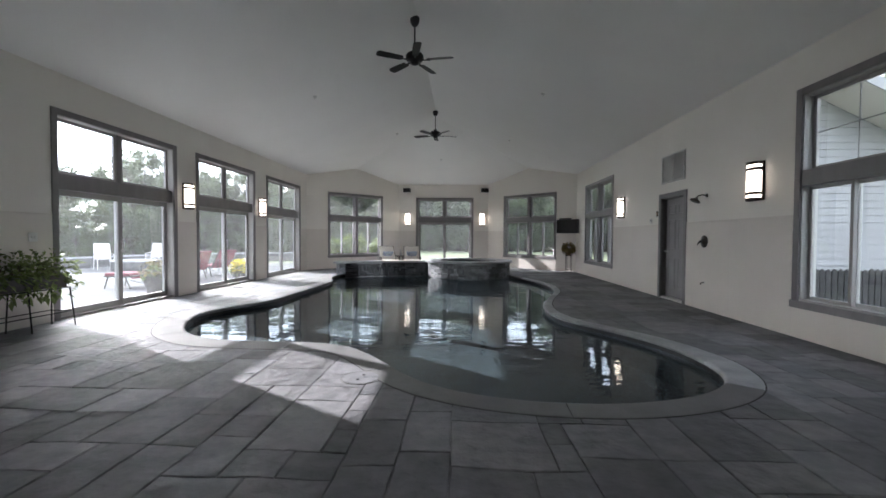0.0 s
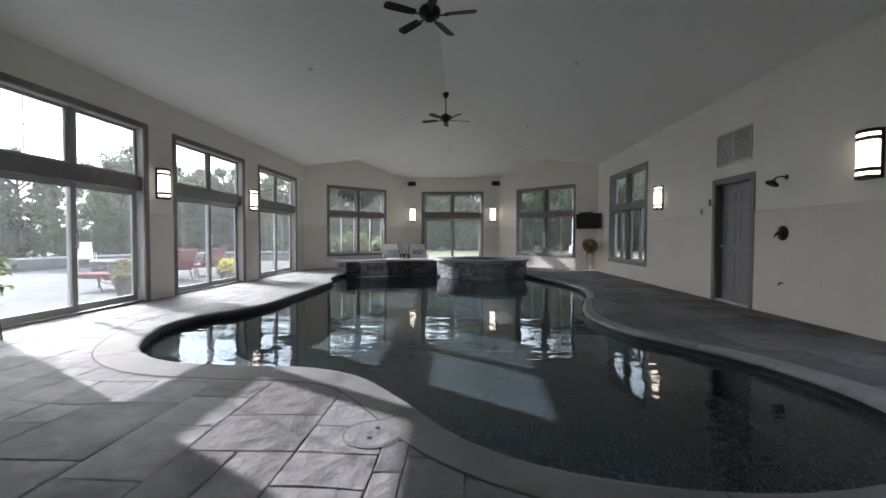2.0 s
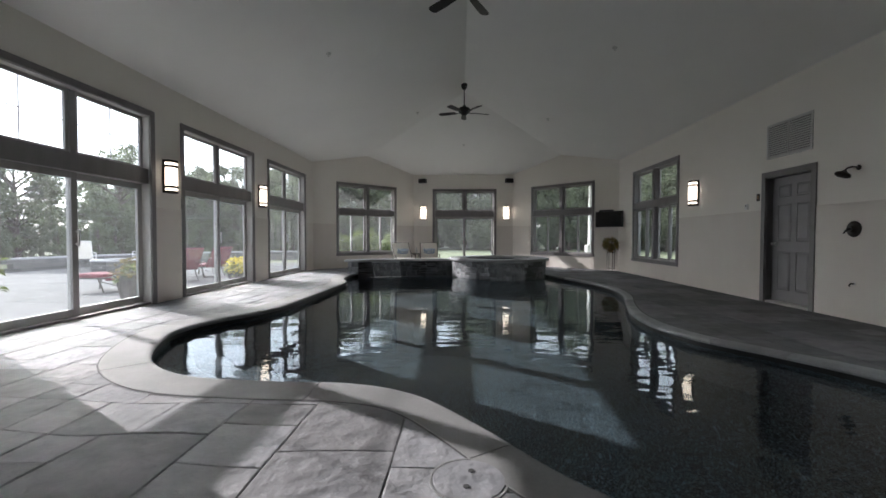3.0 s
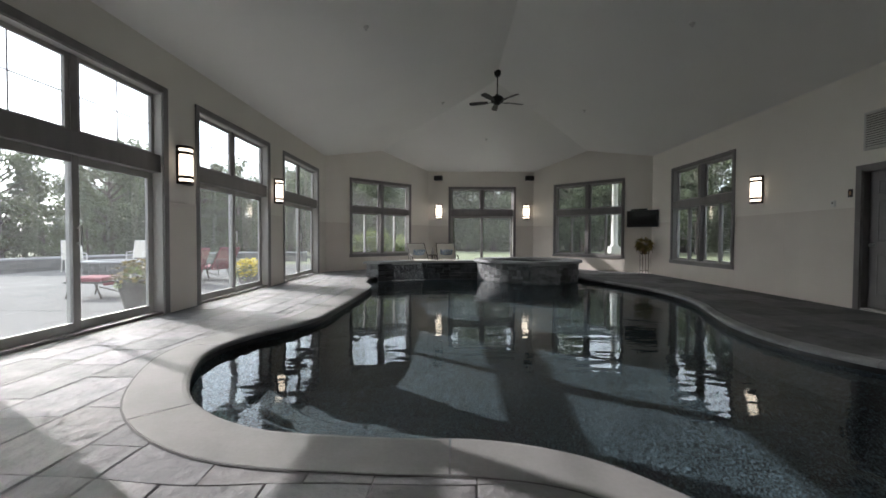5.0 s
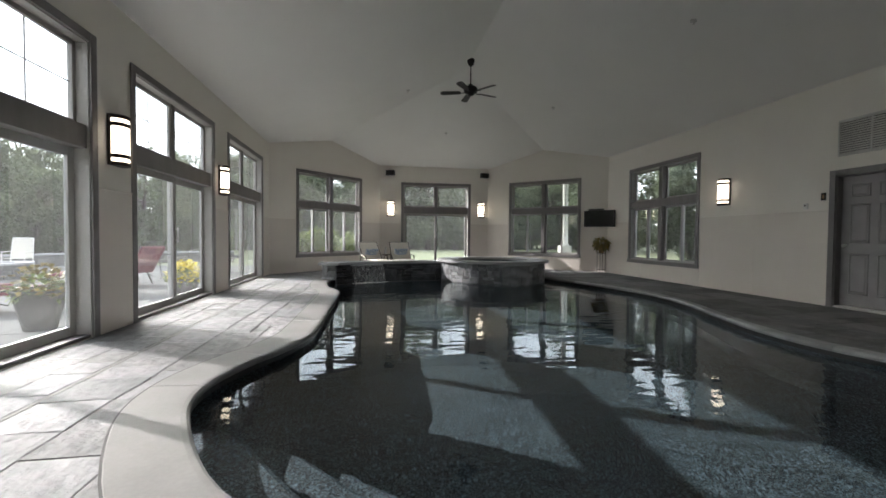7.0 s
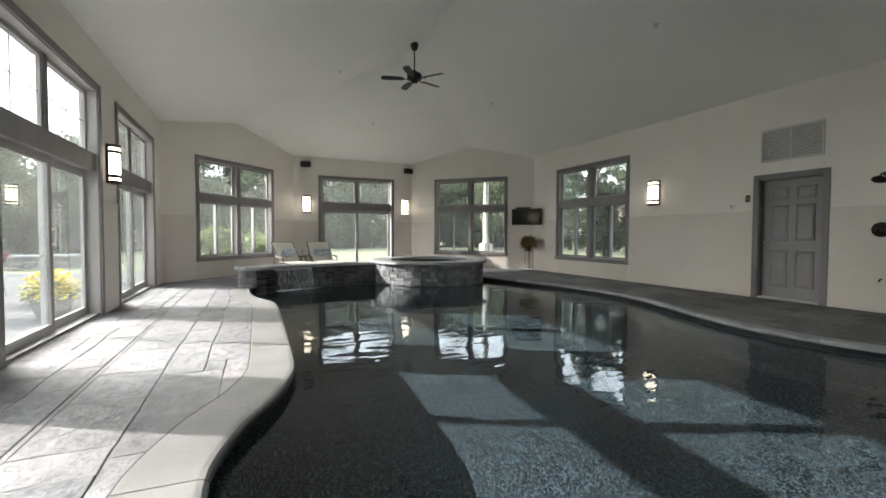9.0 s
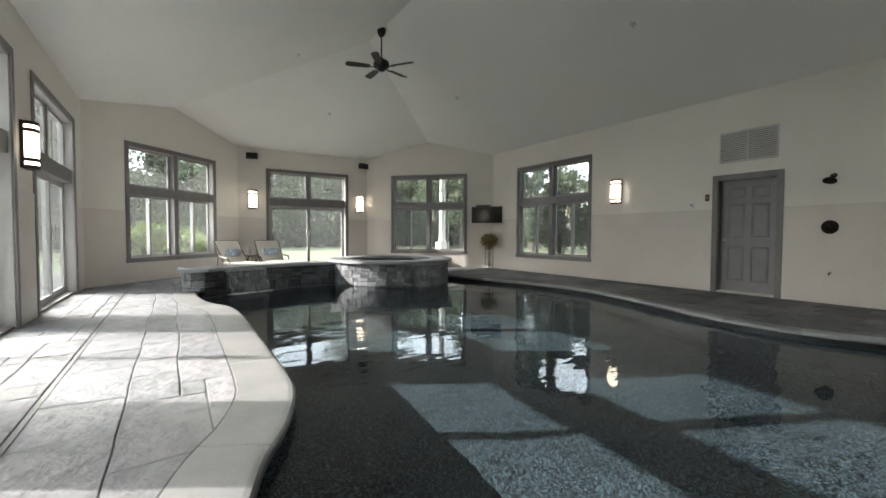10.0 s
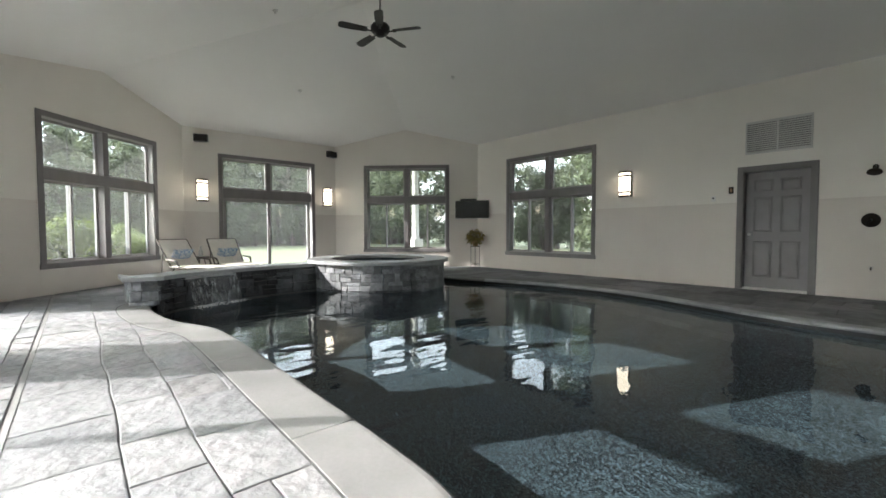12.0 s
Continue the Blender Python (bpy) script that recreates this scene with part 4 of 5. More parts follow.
def shower():
    x = XR - 0.012
    top = thing("wall_shower", "dark bronze shower head on a short wall arm", "shower", pose(x, 7.33, 1.93))
    part("flange", lathe([(0.035, 0.0), (0.035, 0.006), (0.02, 0.014), (0.01, 0.016)], 18), M_BRONZE, top, at=pose(0.012, 0, 0.02, 0, -90, 0))
    part("arm", tube([(0.01, 0, 0.02), (-0.07, 0, 0.03), (-0.13, 0, 0.012), (-0.155, 0, -0.015)], 0.011, 10), M_BRONZE, top, smooth=True)
    part("head", lathe([(0.012, 0.03), (0.02, 0.012), (0.045, -0.012), (0.082, -0.035), (0.085, -0.05), (0.07, -0.054), (0.01, -0.056)], 22), M_BRONZE, top, smooth=True, at=pose(-0.165, 0, -0.035, 0, 28, 0))
    v = thing("shower_valve", "dark bronze round shower valve with a lever", "shower", pose(x, 7.36, 1.17))
    part("plate", lathe([(0.105, 0.0), (0.105, 0.006), (0.09, 0.014), (0.045, 0.018), (0.04, 0.04), (0.01, 0.042)], 26), M_BRONZE, v, smooth=True, at=pose(0, 0, 0, 0, -90, 0))
    part("lever", tube([(-0.04, 0, 0), (-0.075, 0.0, 0), (-0.085, 0.03, -0.03), (-0.088, 0.05, -0.06)], [0.022, 0.020, 0.011, 0.008], 10), M_BLACK, v, smooth=True)
    s = thing("wall_tap", "small metal tap low on the wall under the shower", "tap", pose(x, 7.34, 0.47))
    part("flange", lathe([(0.022, 0.0), (0.022, 0.006), (0.008, 0.01)], 14), M_VENT, s, at=pose(0, 0, 0, 0, -90, 0))
    part("spout", tube([(0, 0, 0), (-0.045, 0, 0), (-0.06, 0, -0.018), (-0.062, 0, -0.035)], 0.010, 8), M_BRONZE, s)


shower()


def small_wall_things():
    t = thing("timer_switch", "small dark bronze timer switch beside the grey door", "switch", pose(XR, 9.13, 1.74))
    part("plate", box(-0.008, 0.0, -0.038, 0.038, -0.06, 0.06, 0.003), M_BRONZE, t)
    part("rocker", box(-0.014, -0.008, -0.015, 0.015, -0.03, 0.03, 0.002), M_TERRA, t)
    t = thing("thermostat", "small white thermostat just above the wall ledge", "thermostat", pose(XR, 9.40, 1.60))
    part("case", box(-0.03, 0.0, -0.035, 0.035, -0.05, 0.05, 0.006), M_WHITE, t)
    part("display", box(-0.032, -0.03, -0.012, 0.012, 0.0, 0.03), M_PLASTIC, t)
    t = thing("light_switch", "white light switch plate on beige panelling", "switch", pose(XL, 5.38, 1.19))
    part("plate", box(0.012, 0.02, -0.06, 0.06, -0.06, 0.06, 0.003), M_WHITE, t)
    part("toggle", box(0.02, 0.028, 0.012, 0.028, -0.015, 0.015, 0.002), M_WHITE, t)
    part("toggle", box(0.02, 0.028, -0.028, -0.012, -0.015, 0.015, 0.002), M_WHITE, t)
    for x, y in ((-3.2, 9.2), (1.75, 9.1), (-2.1, 13.9), (1.55, 13.6), (-0.75, 16.2)):
        zc = min(EAVE + SLOPE * (x - XL), EAVE + SLOPE * (XR - x), EAVE + SLOPE * (YB - y))
        t = thing("sprinkler", "small white ceiling sprinkler rose", "sprinkler", pose(x, y, zc), "ceiling sprinklers")
        part("rose", lathe([(0.045, 0.02), (0.045, -0.012), (0.03, -0.022), (0.008, -0.024)], 18), M_VENT, t, smooth=True)
        part("deflector", lathe([(0.008, -0.02), (0.008, -0.045), (0.02, -0.047), (0.02, -0.051)], 12), M_VENT, t)


small_wall_things()


def air_grille():
    top = thing("air_grille", "white two-part louvred air grille above the grey door", "vent", pose(XR, 8.485, 2.61, 0, 0, 0))
    hw, hh = 0.445, 0.275
    # dark sheet in place of the shaded duct behind the slats
    part("duct_shade", box(-0.004, 0.0, -hw, hw, -hh, hh), M_DARK, top)
    for y0, y1, z0, z1 in ((-hw, hw, hh - 0.022, hh), (-hw, hw, -hh, -hh + 0.022), (-hw, -hw + 0.022, -hh + 0.022, hh - 0.022), (hw - 0.022, hw, -hh + 0.022, hh - 0.022), (-0.011, 0.011, -hh + 0.022, hh - 0.022)):
        part("frame", box(-0.022, -0.004, y0, y1, z0, z1, 0.002), M_VENT, top)
    n = 15
    for y0, y1 in ((-hw + 0.022, -0.011), (0.011, hw - 0.022)):
        for i in range(n):
            z = -hh + 0.035 + (2 * hh - 0.07) * i / (n - 1)
            bm = bmesh.new()
            vs = [bm.verts.new((x, y, z + dz)) for x, dz, y in ((-0.018, -0.013, y0), (-0.018, -0.013, y1), (-0.006, 0.013, y1), (-0.006, 0.013, y0))]
            ws = [bm.verts.new(v.co + Vector((-0.002, 0, 0.002))) for v in vs]
            bm.faces.new(vs)
            bm.faces.new(ws[::-1])
            for k in range(4):
                bm.faces.new((vs[k], ws[k], ws[(k + 1) % 4], vs[(k + 1) % 4]))
            part("slat", bm, M_VENT, top)


air_grille()


def leaves(n, rng, spot, size, droop=0.3, slim=0.5):
    """Bent leaf blades. spot(rng) gives a place and the way outwards."""
    bm = bmesh.new()
    for _ in range(n):
        p, out = spot(rng)
        out = (Vector(out) + Vector((rng.uniform(-1, 1), rng.uniform(-1, 1), rng.uniform(-0.6, 0.8))) * 0.7).normalized()
        s = size * rng.uniform(0.6, 1.3)
        side = out.cross(Vector((rng.uniform(-0.3, 0.3), rng.uniform(-0.3, 0.3), 1))).normalized() * s * slim * 0.5
        mid = Vector(p) + out * s * 0.5
        tip = Vector(p) + out * s - Vector((0, 0, droop * s))
        a, b, c, d = bm.verts.new(p), bm.verts.new(mid + side), bm.verts.new(tip), bm.verts.new(mid - side)
        bm.faces.new((a, b, c))
        bm.faces.new((a, c, d))
    return bm


def ball_spot(c, r, flat=1.0):
    def f(rng):
        v = Vector((rng.gauss(0, 1), rng.gauss(0, 1), rng.gauss(0, 1))).normalized()
        k = rng.uniform(0.45, 1.0)
        return Vector(c) + Vector((v.x * r * k, v.y * r * k, v.z * r * k * flat)), v
    return f


def planter_by_door():
    """A long iron stand with trailing green plants."""
    rng = random.Random(21)
    x, y0, y1, h = -5.38, 4.35, 5.45, 0.52
    top = thing("plant_stand", "black iron plant stand by the glass door", "plant stand", pose(x, 0, 0))
    for y in (y0, (y0 + y1) / 2, y1):
        for s in (-1, 1):
            part("leg", tube([(s * 0.13, y, h), (s * 0.17, y + (y - (y0 + y1) / 2) * 0.06, 0.0)], 0.009, 6), M_BLACK, top)
    for z in (0.20, h):
        d = 0.15
        part("ring", tube([(-d, y0, z), (d, y0, z), (d, y1, z), (-d, y1, z)], 0.007, 6, True), M_BLACK, top)
    box_ = thing("planter_box", "dark planter trough resting in the iron stand", "planter", pose(x, 0, h))
    part("trough", box(-0.125, 0.125, y0 + 0.03, y1 - 0.03, 0.008, 0.17, 0.012), M_POT, box_)
    pl = thing("trailing_plant", "bushy green plants trailing over the trough", "plant", pose(x, 0, h + 0.20))
    def spot(r):
        y = r.uniform(y0 - 0.02, y1 + 0.08)
        v = Vector((r.gauss(0, 1), r.gauss(0, 0.6), r.gauss(0.1, 0.8))).normalized()
        k = r.uniform(0.2, 1)
        drop = -0.28 * max(0, r.random() - 0.55) / 0.45
        return Vector((v.x * 0.24 * k, y + v.y * 0.15 * k, max(-0.3, v.z * 0.26 * k + drop + 0.05))), v
    part("foliage", leaves(1050, rng, spot, 0.085, 0.4, 0.6), M_LEAF, pl)
    bm = bmesh.new()
    for _ in range(26):
        p, v = spot(rng)
        put_tube(bm, [(rng.uniform(-0.05, 0.05), p.y, -0.02), (p.x * 0.6, p.y, 0.12), tuple(p)], 0.004, 4)
    tagged(part("stems", bm, M_BARK, pl), kind="stuff")


planter_by_door()


def corner_plant():
    rng = random.Random(5)
    x, y = 3.87, 15.22
    top = thing("plant_stand", "slender black iron plant stand in the far corner", "plant stand", pose(x, y, 0))
    for a in range(4):
        dx, dy = 0.12 * math.cos(radians(45 + 90 * a)), 0.12 * math.sin(radians(45 + 90 * a))
        part("leg", tube([(dx * 1.2, dy * 1.2, 0), (dx, dy, 0.06), (dx, dy, 0.68), (dx * 1.15, dy * 1.15, 0.71)], 0.008, 6), M_BRONZE, top)
    for z in (0.10, 0.60):
        part("ring", tube([(0.12 * math.cos(2 * math.pi * k / 20), 0.12 * math.sin(2 * math.pi * k / 20), z) for k in range(20)], 0.006, 6, True), M_BRONZE, top)
    part("shelf", lathe([(0.118, 0.60), (0.118, 0.612)], 20), M_BRONZE, top)
    pot = thing("flower_pot", "small terracotta pot on the iron stand", "flower pot", pose(x, y, 0.612))
    part("pot", lathe([(0.07, 0.0), (0.10, 0.15), (0.108, 0.155), (0.108, 0.18), (0.09, 0.18), (0.085, 0.14)], 20), M_TERRA, pot, smooth=True)
    pl = thing("potted_plant", "yellowish dry bushy plant in the terracotta pot", "plant", pose(x, y, 0.74))
    part("foliage", leaves(420, rng, ball_spot((0, 0, 0.14), 0.21, 0.85), 0.10, 0.5, 0.35), M_LEAF_DRY, pl)
    bm = bmesh.new()
    for _ in range(12):
        put_tube(bm, [(0, 0, 0.0), (rng.uniform(-0.08, 0.08), rng.uniform(-0.08, 0.08), 0.12), (rng.uniform(-0.16, 0.16), rng.uniform(-0.16, 0.16), 0.24)], 0.004, 4)
    part("stems", bm, M_BARK, pl)


corner_plant()


def chaise(m, label, sling, frame, group, back=52, cushion=0.0, arms=True, length=1.15):
    """A reclining lounger. Local y points to the foot end; the hinge is at the origin."""
    top = thing("chaise_lounge", label, "lounge chair", m, group)
    w, h = 0.32, 0.30
    c, s = math.cos(radians(back)), math.sin(radians(back))
    bl = 0.70
    for q in (-1, 1):
        part("side_rail", tube([(q * w, -0.02, h), (q * w, length, h)], 0.016, 8), frame, top)
        part("back_rail", tube([(q * w, 0, h + 0.01), (q * w, -bl * c, h + bl * s)], 0.016, 8), frame, top)
        part("leg", tube([(q * w, length - 0.12, h), (q * (w + 0.02), length - 0.04, 0)], 0.015, 8), frame, top)
        part("leg", tube([(q * w, 0.12, h), (q * (w + 0.02), -0.02, 0)], 0.015, 8), frame, top)
        part("back_strut", tube([(q * w * 0.95, -bl * c * 0.6, h + bl * s * 0.6), (q * w * 0.95, -0.32, h * 0.45), (q * w * 0.95, 0.05, h * 0.75)], 0.010, 6), frame, top)
        if arms:
            part("armrest", tube([(q * (w + 0.04), -bl * c * 0.28, h + bl * s * 0.28), (q * (w + 0.05), 0.05, h + 0.15), (q * (w + 0.05), 0.24, h + 0.13), (q * (w + 0.03), 0.33, h + 0.0)], [0.016, 0.022, 0.022, 0.014], 8), frame, top)
    part("cross_bar", tube([(-w, length, h), (w, length, h)], 0.016, 8), frame, top)
    part("cross_bar", tube([(-w, -bl * c, h + bl * s), (w, -bl * c, h + bl * s)], 0.016, 8), frame, top)
    t = 0.012 + cushion
    bm = bmesh.new()
    put_box(bm, -w + 0.012, w - 0.012, 0.015, length - 0.01, h + 0.012, h + 0.012 + t, min(0.03, t * 0.45))
    part("seat", bm, sling, top)
    bm = box(-w + 0.012, w - 0.012, 0.0, bl - 0.01, 0.0, t, min(0.03, t * 0.45))
    # turned so that it leans back from the hinge
    bmesh.ops.rotate(bm, cent=(0, 0, 0), matrix=Matrix.Rotation(radians(180 - back), 3, "X"), verts=bm.verts)
    bmesh.ops.translate(bm, vec=(0, 0.0, h + 0.02), verts=bm.verts)
    part("backrest", bm, sling, top)
    return top


def pillow(m, label):
    bm = bmesh.new()
    n = 10
    for side in (1, -1):
        g = [[None] * (n + 1) for _ in range(n + 1)]
        for i in range(n + 1):
            for j in range(n + 1):
                u, v = i / n * 2 - 1, j / n * 2 - 1
                k = (1 - u ** 4) * (1 - v ** 4)
                g[i][j] = bm.verts.new((u * 0.23 * (1 - 0.06 * (1 - v * v)), side * 0.065 * k ** 0.6, v * 0.17 * (1 - 0.06 * (1 - u * u))))
        for i in range(n):
            for j in range(n):
                f = (g[i][j], g[i + 1][j], g[i + 1][j + 1], g[i][j + 1])
                bm.faces.new(f if side < 0 else f[::-1])
    bmesh.ops.remove_doubles(bm, verts=bm.verts, dist=0.0008)
    ob = part("pillow", bm, M_CUSH, smooth=True, at=m)
    return tagged(ob, label, "pillow", "pillows on the loungers")


def place_lounger(x, y, turn):
    m = pose(x, y, 0, 0, 0, turn)
    chaise(m, "cream sling lounge chair with dark arms behind the raised spa wall", M_SLING, M_FRAME, "loungers by the spa")
    pillow(m @ pose(0, -0.13, 0.52, -37, 0, 0), "white and blue patterned pillow leaning on a lounger")


place_lounger(-2.93, 17.05, 205)
place_lounger(-2.01, 17.34, 188)


def side_table():
    x, y = -2.52, 17.70
    top = thing("side_table", "small round dark metal side table between the loungers", "side table", pose(x, y, 0))
    part("tabletop", lathe([(0.20, 0.43), (0.21, 0.435), (0.21, 0.45), (0.20, 0.455)], 28), M_FRAME, top)
    for a in range(3):
        c, s = math.cos(radians(120 * a)), math.sin(radians(120 * a))
        part("leg", tube([(0.06 * c, 0.06 * s, 0.43), (0.17 * c, 0.17 * s, 0.0)], 0.010, 6), M_FRAME, top)
    v = thing("vase", "small pale green vase on the side table", "vase", pose(x, y, 0.455))
    part("body", lathe([(0.035, 0.0), (0.05, 0.05), (0.045, 0.12), (0.022, 0.18), (0.02, 0.22), (0.026, 0.24)], 18), M_SASH_LIGHT, v, smooth=True)


side_table()


def floor_fittings():
    t = thing("skimmer_lid", "round grey skimmer lid with two finger holes in the deck", "skimmer lid", pose(-0.82, 3.55, 0))
    part("ring", lathe([(0.172, -0.01), (0.172, 0.005), (0.163, 0.005), (0.163, -0.01)], 40), M_JOINT, t)
    part("cover", lathe([(0.158, -0.012), (0.158, 0.004), (0.154, 0.006), (0.005, 0.0065)], 40), M_STONE, t)
    # dark discs laid on the cover give the shade of the two finger holes
    for d in (-0.06, 0.06):
        part("finger_hole_shade", lathe([(0.014, 0.0), (0.014, 0.0098), (0.004, 0.0099)], 12), M_DARK, t, at=pose(d * 0.2, d, 0.0005))
    t = thing("deck_joint", "straight pale control joint strip in the stamped deck", "joint strip", kind="structure")
    part("strip", box(-4.965, -4.935, -1.0, 15.2, -0.012, 0.0035, 0.002), M_COPING, t)


floor_fittings()

# ---- outdoors ----
GZ = -0.16


def build_ground():
    o = 0.2
    inner = [(XL - o, YF - o), (XR + o, YF - o), (XR + o, YL + 0.08), (XR - CUT + 0.08, YB + o), (XL + CUT - 0.08, YB + o), (XL - o, YL + 0.08)]
    far = [(-900, -900), (900, -900), (900, 500), (400, 900), (-400, 900), (-900, 500)]
    mid = [(-60, -60), (60, -60), (60, 60), (40, 90), (-40, 90), (-60, 60)]
    return tagged(part("ground", band([at_z(inner, GZ), at_z(mid, GZ - 0.02), at_z(far, GZ - 0.5)]), M_GRASS), "mown green lawn round the pool house", "lawn", kind="structure")


build_ground()


def build_patio():
    top = thing("patio", "pale grey concrete patio outside the glass doors", "patio", kind="structure")
    xs = [-15.6, -13.2, -10.8, -8.4, -5.91]
    ys = [-3, 0, 3, 6, 9, 12, 15, 18, 21]
    for x0, x1 in zip(xs, xs[1:]):
        for y0, y1 in zip(ys, ys[1:]):
            part("patio_slab", box(x0 + 0.005, x1 - 0.005, y0 + 0.005, y1 - 0.005, GZ - 0.05, -0.12, 0.006), M_PATIO, top)
    t = thing("stoop", "concrete step slab outside the spa door", "step", kind="structure")
    part("slab", box(-3.2, 6.5, YB + 0.21, YB + 2.2, GZ - 0.05, -0.10, 0.008), M_PATIO, t)


build_patio()


def block_wall(name, line, courses, label, cap=True):
    rng = random.Random(11)
    top = thing(name, label, "garden wall", kind="structure")
    h = 0.14
    for c in range(courses):
        z0 = -0.14 + c * h
        acc = 0.0 if c % 2 else 0.2
        for a, b in zip(line, line[1:]):
            d = Vector((b[0] - a[0], b[1] - a[1]))
            n = max(1, round(d.length / 0.42))
            ang = math.degrees(math.atan2(d.y, d.x))
            for i in range(n):
                t = (i + (0.5 if c % 2 else 0.0)) / n
                p = Vector(a) + d * t
                w = d.length / n
                part("block", box(0.004, w - 0.004, -0.13 - rng.uniform(0, 0.012), 0.13, 0.003, h - 0.003), M_BLOCK, top, at=pose(p.x, p.y, z0, 0, 0, ang))
    if cap:
        l0, l1 = offset_line(line, 0.17, False), offset_line(line, -0.17, False)
        z = -0.14 + courses * h
        part("cap", band([at_z(l0, z), at_z(l0, z + 0.06), at_z(l1, z + 0.06), at_z(l1, z), at_z(l0, z)], False), M_CAP, top)


block_wall("retaining_wall", [(-15.9, 15.0), (-15.6, 17.4), (-14.9, 19.8), (-13.6, 21.8), (-11.6, 23.2), (-9.2, 24.0)], 3, "low dark block retaining wall at the patio's edge")


def fire_pit():
    rng = random.Random(3)
    top = thing("fire_pit", "low round stone fire pit on the patio", "fire pit", pose(-12.6, 15.9, -0.12))
    for c in range(3):
        for k in range(16):
            a = 360 / 16 * (k + 0.5 * (c % 2))
            part("block", box(-0.155, 0.155, 0.60 + rng.uniform(-0.008, 0.008), 0.82, c * 0.12 + 0.002, c * 0.12 + 0.118), M_BLOCK, top, at=pose(0, 0, 0, 0, 0, a))
    ring = lambda r, z: [(r * math.cos(2 * math.pi * k / 32), r * math.sin(2 * math.pi * k / 32), z) for k in range(32)]
    part("rim", band([ring(0.87, 0.36), ring(0.87, 0.41), ring(0.56, 0.41), ring(0.56, 0.36), ring(0.87, 0.36)]), M_CAP, top)


fire_pit()


def patio_chair(x, y, turn):
    top = thing("patio_chair", "white sling patio armchair by the fire pit", "chair", pose(x, y, -0.12, 0, 0, turn), "white chairs by the fire pit")
    for q in (-1, 1):
        part("leg", tube([(q * 0.27, -0.25, 0), (q * 0.27, -0.22, 0.60), (q * 0.27, 0.26, 0.62)], 0.016, 8), M_WHITE, top)
        part("leg", tube([(q * 0.27, 0.30, 0), (q * 0.27, 0.20, 0.40), (q * 0.25, 0.32, 1.02)], 0.016, 8), M_WHITE, top)
    part("seat", box(-0.25, 0.25, -0.24, 0.22, 0.40, 0.415, 0.005), M_SLING, top)
    bm = box(-0.25, 0.25, -0.008, 0.008, 0.0, 0.62, 0.004)
    bmesh.ops.rotate(bm, cent=(0, 0, 0), matrix=Matrix.Rotation(radians(-11), 3, "X"), verts=bm.verts)
    part("backrest", bm, M_SLING, top, at=pose(0, 0.21, 0.42))
    part("cross_bar", tube([(-0.25, 0.32, 1.02), (0.25, 0.32, 1.02)], 0.016, 8), M_WHITE, top)


patio_chair(-14.3, 16.3, 55)
patio_chair(-13.6, 18.2, 10)

chaise(pose(-8.35, 10.6, -0.12, 0, 0, 92), "low brown metal chaise with a red cushion on the patio", M_RED, M_FRAME, "red loungers on the patio", back=8, cushion=0.07, arms=False, length=0.68)
chaise(pose(-8.25, 12.75, -0.12, 0, 0, 60), "brown metal lounger with a red cushion, back raised", M_RED, M_FRAME, "red loungers on the patio", back=58, cushion=0.06)
chaise(pose(-8.15, 13.95, -0.12, 0, 0, 70), "brown metal lounger with a red cushion, back raised", M_RED, M_FRAME, "red loungers on the patio", back=58, cushion=0.06)


def patio_pot(x, y, r, h, mat, bloom, n, label, plant):
    rng = random.Random(int(abs(x * 100)))
    top = thing("flower_pot", label, "flower pot", pose(x, y, -0.12))
    part("pot", lathe([(r * 0.62, 0.0), (r * 0.85, h * 0.5), (r, h * 0.92), (r * 1.06, h * 0.93), (r * 1.06, h), (r * 0.92, h), (r * 0.88, h * 0.9)], 28), mat, top, smooth=True)
    p = thing("potted_flowers", plant, "plant", pose(x, y, -0.12 + h * 0.9))
    part("foliage", leaves(n // 2, rng, ball_spot((0, 0, r * 0.2), r * 1.1, 0.6), 0.09, 0.3, 0.6), M_LEAF, p)
    part("blooms", leaves(n, rng, ball_spot((0, 0, r * 0.5), r * 1.25, 0.75), 0.055, 0.1, 1.0), bloom, p)


patio_pot(-6.9, 9.25, 0.25, 0.48, M_POT, M_LEAF_DRY, 500, "large brown pot of pale flowers outside the glass door", "pale yellow bushy flowers in a large brown pot")
patio_pot(-6.45, 12.10, 0.25, 0.34, M_POT, M_LEAF_YELLOW, 900, "dark pot of bright yellow flowers on the patio", "bright yellow chrysanthemums in a dark pot")


def crown(rng, blobs, per, size, slim=0.8):
    """Leaf clumps round limb ends: a list of (centre, radius)."""
    pts, faces = [], []
    for c, r in blobs:
        for _ in range(per):
            v = Vector((rng.gauss(0, 1), rng.gauss(0, 1), rng.gauss(0, 1))).normalized()
            p = Vector(c) + v * r * rng.uniform(0.35, 1.05)
            n = (v + Vector((rng.uniform(-1, 1), rng.uniform(-1, 1), rng.uniform(-0.3, 1.2)))).normalized()
            a = n.orthogonal().normalized()
            a = (Matrix.Rotation(rng.uniform(0, 6.28), 3, n) @ a) * size * rng.uniform(0.5, 1.2)
            b = n.cross(a) * slim
            i = len(pts)
            pts += [p - a, p - b * 0.5 + n * size * 0.15, p + a, p + b * 0.5 + n * size * 0.15]
            faces.append((i, i + 1, i + 2, i + 3))
    me = bpy.data.meshes.new("crown")
    me.from_pydata(pts, [], faces)
    bm = bmesh.new()
    bm.from_mesh(me)
    bpy.data.meshes.remove(me)
    return bm


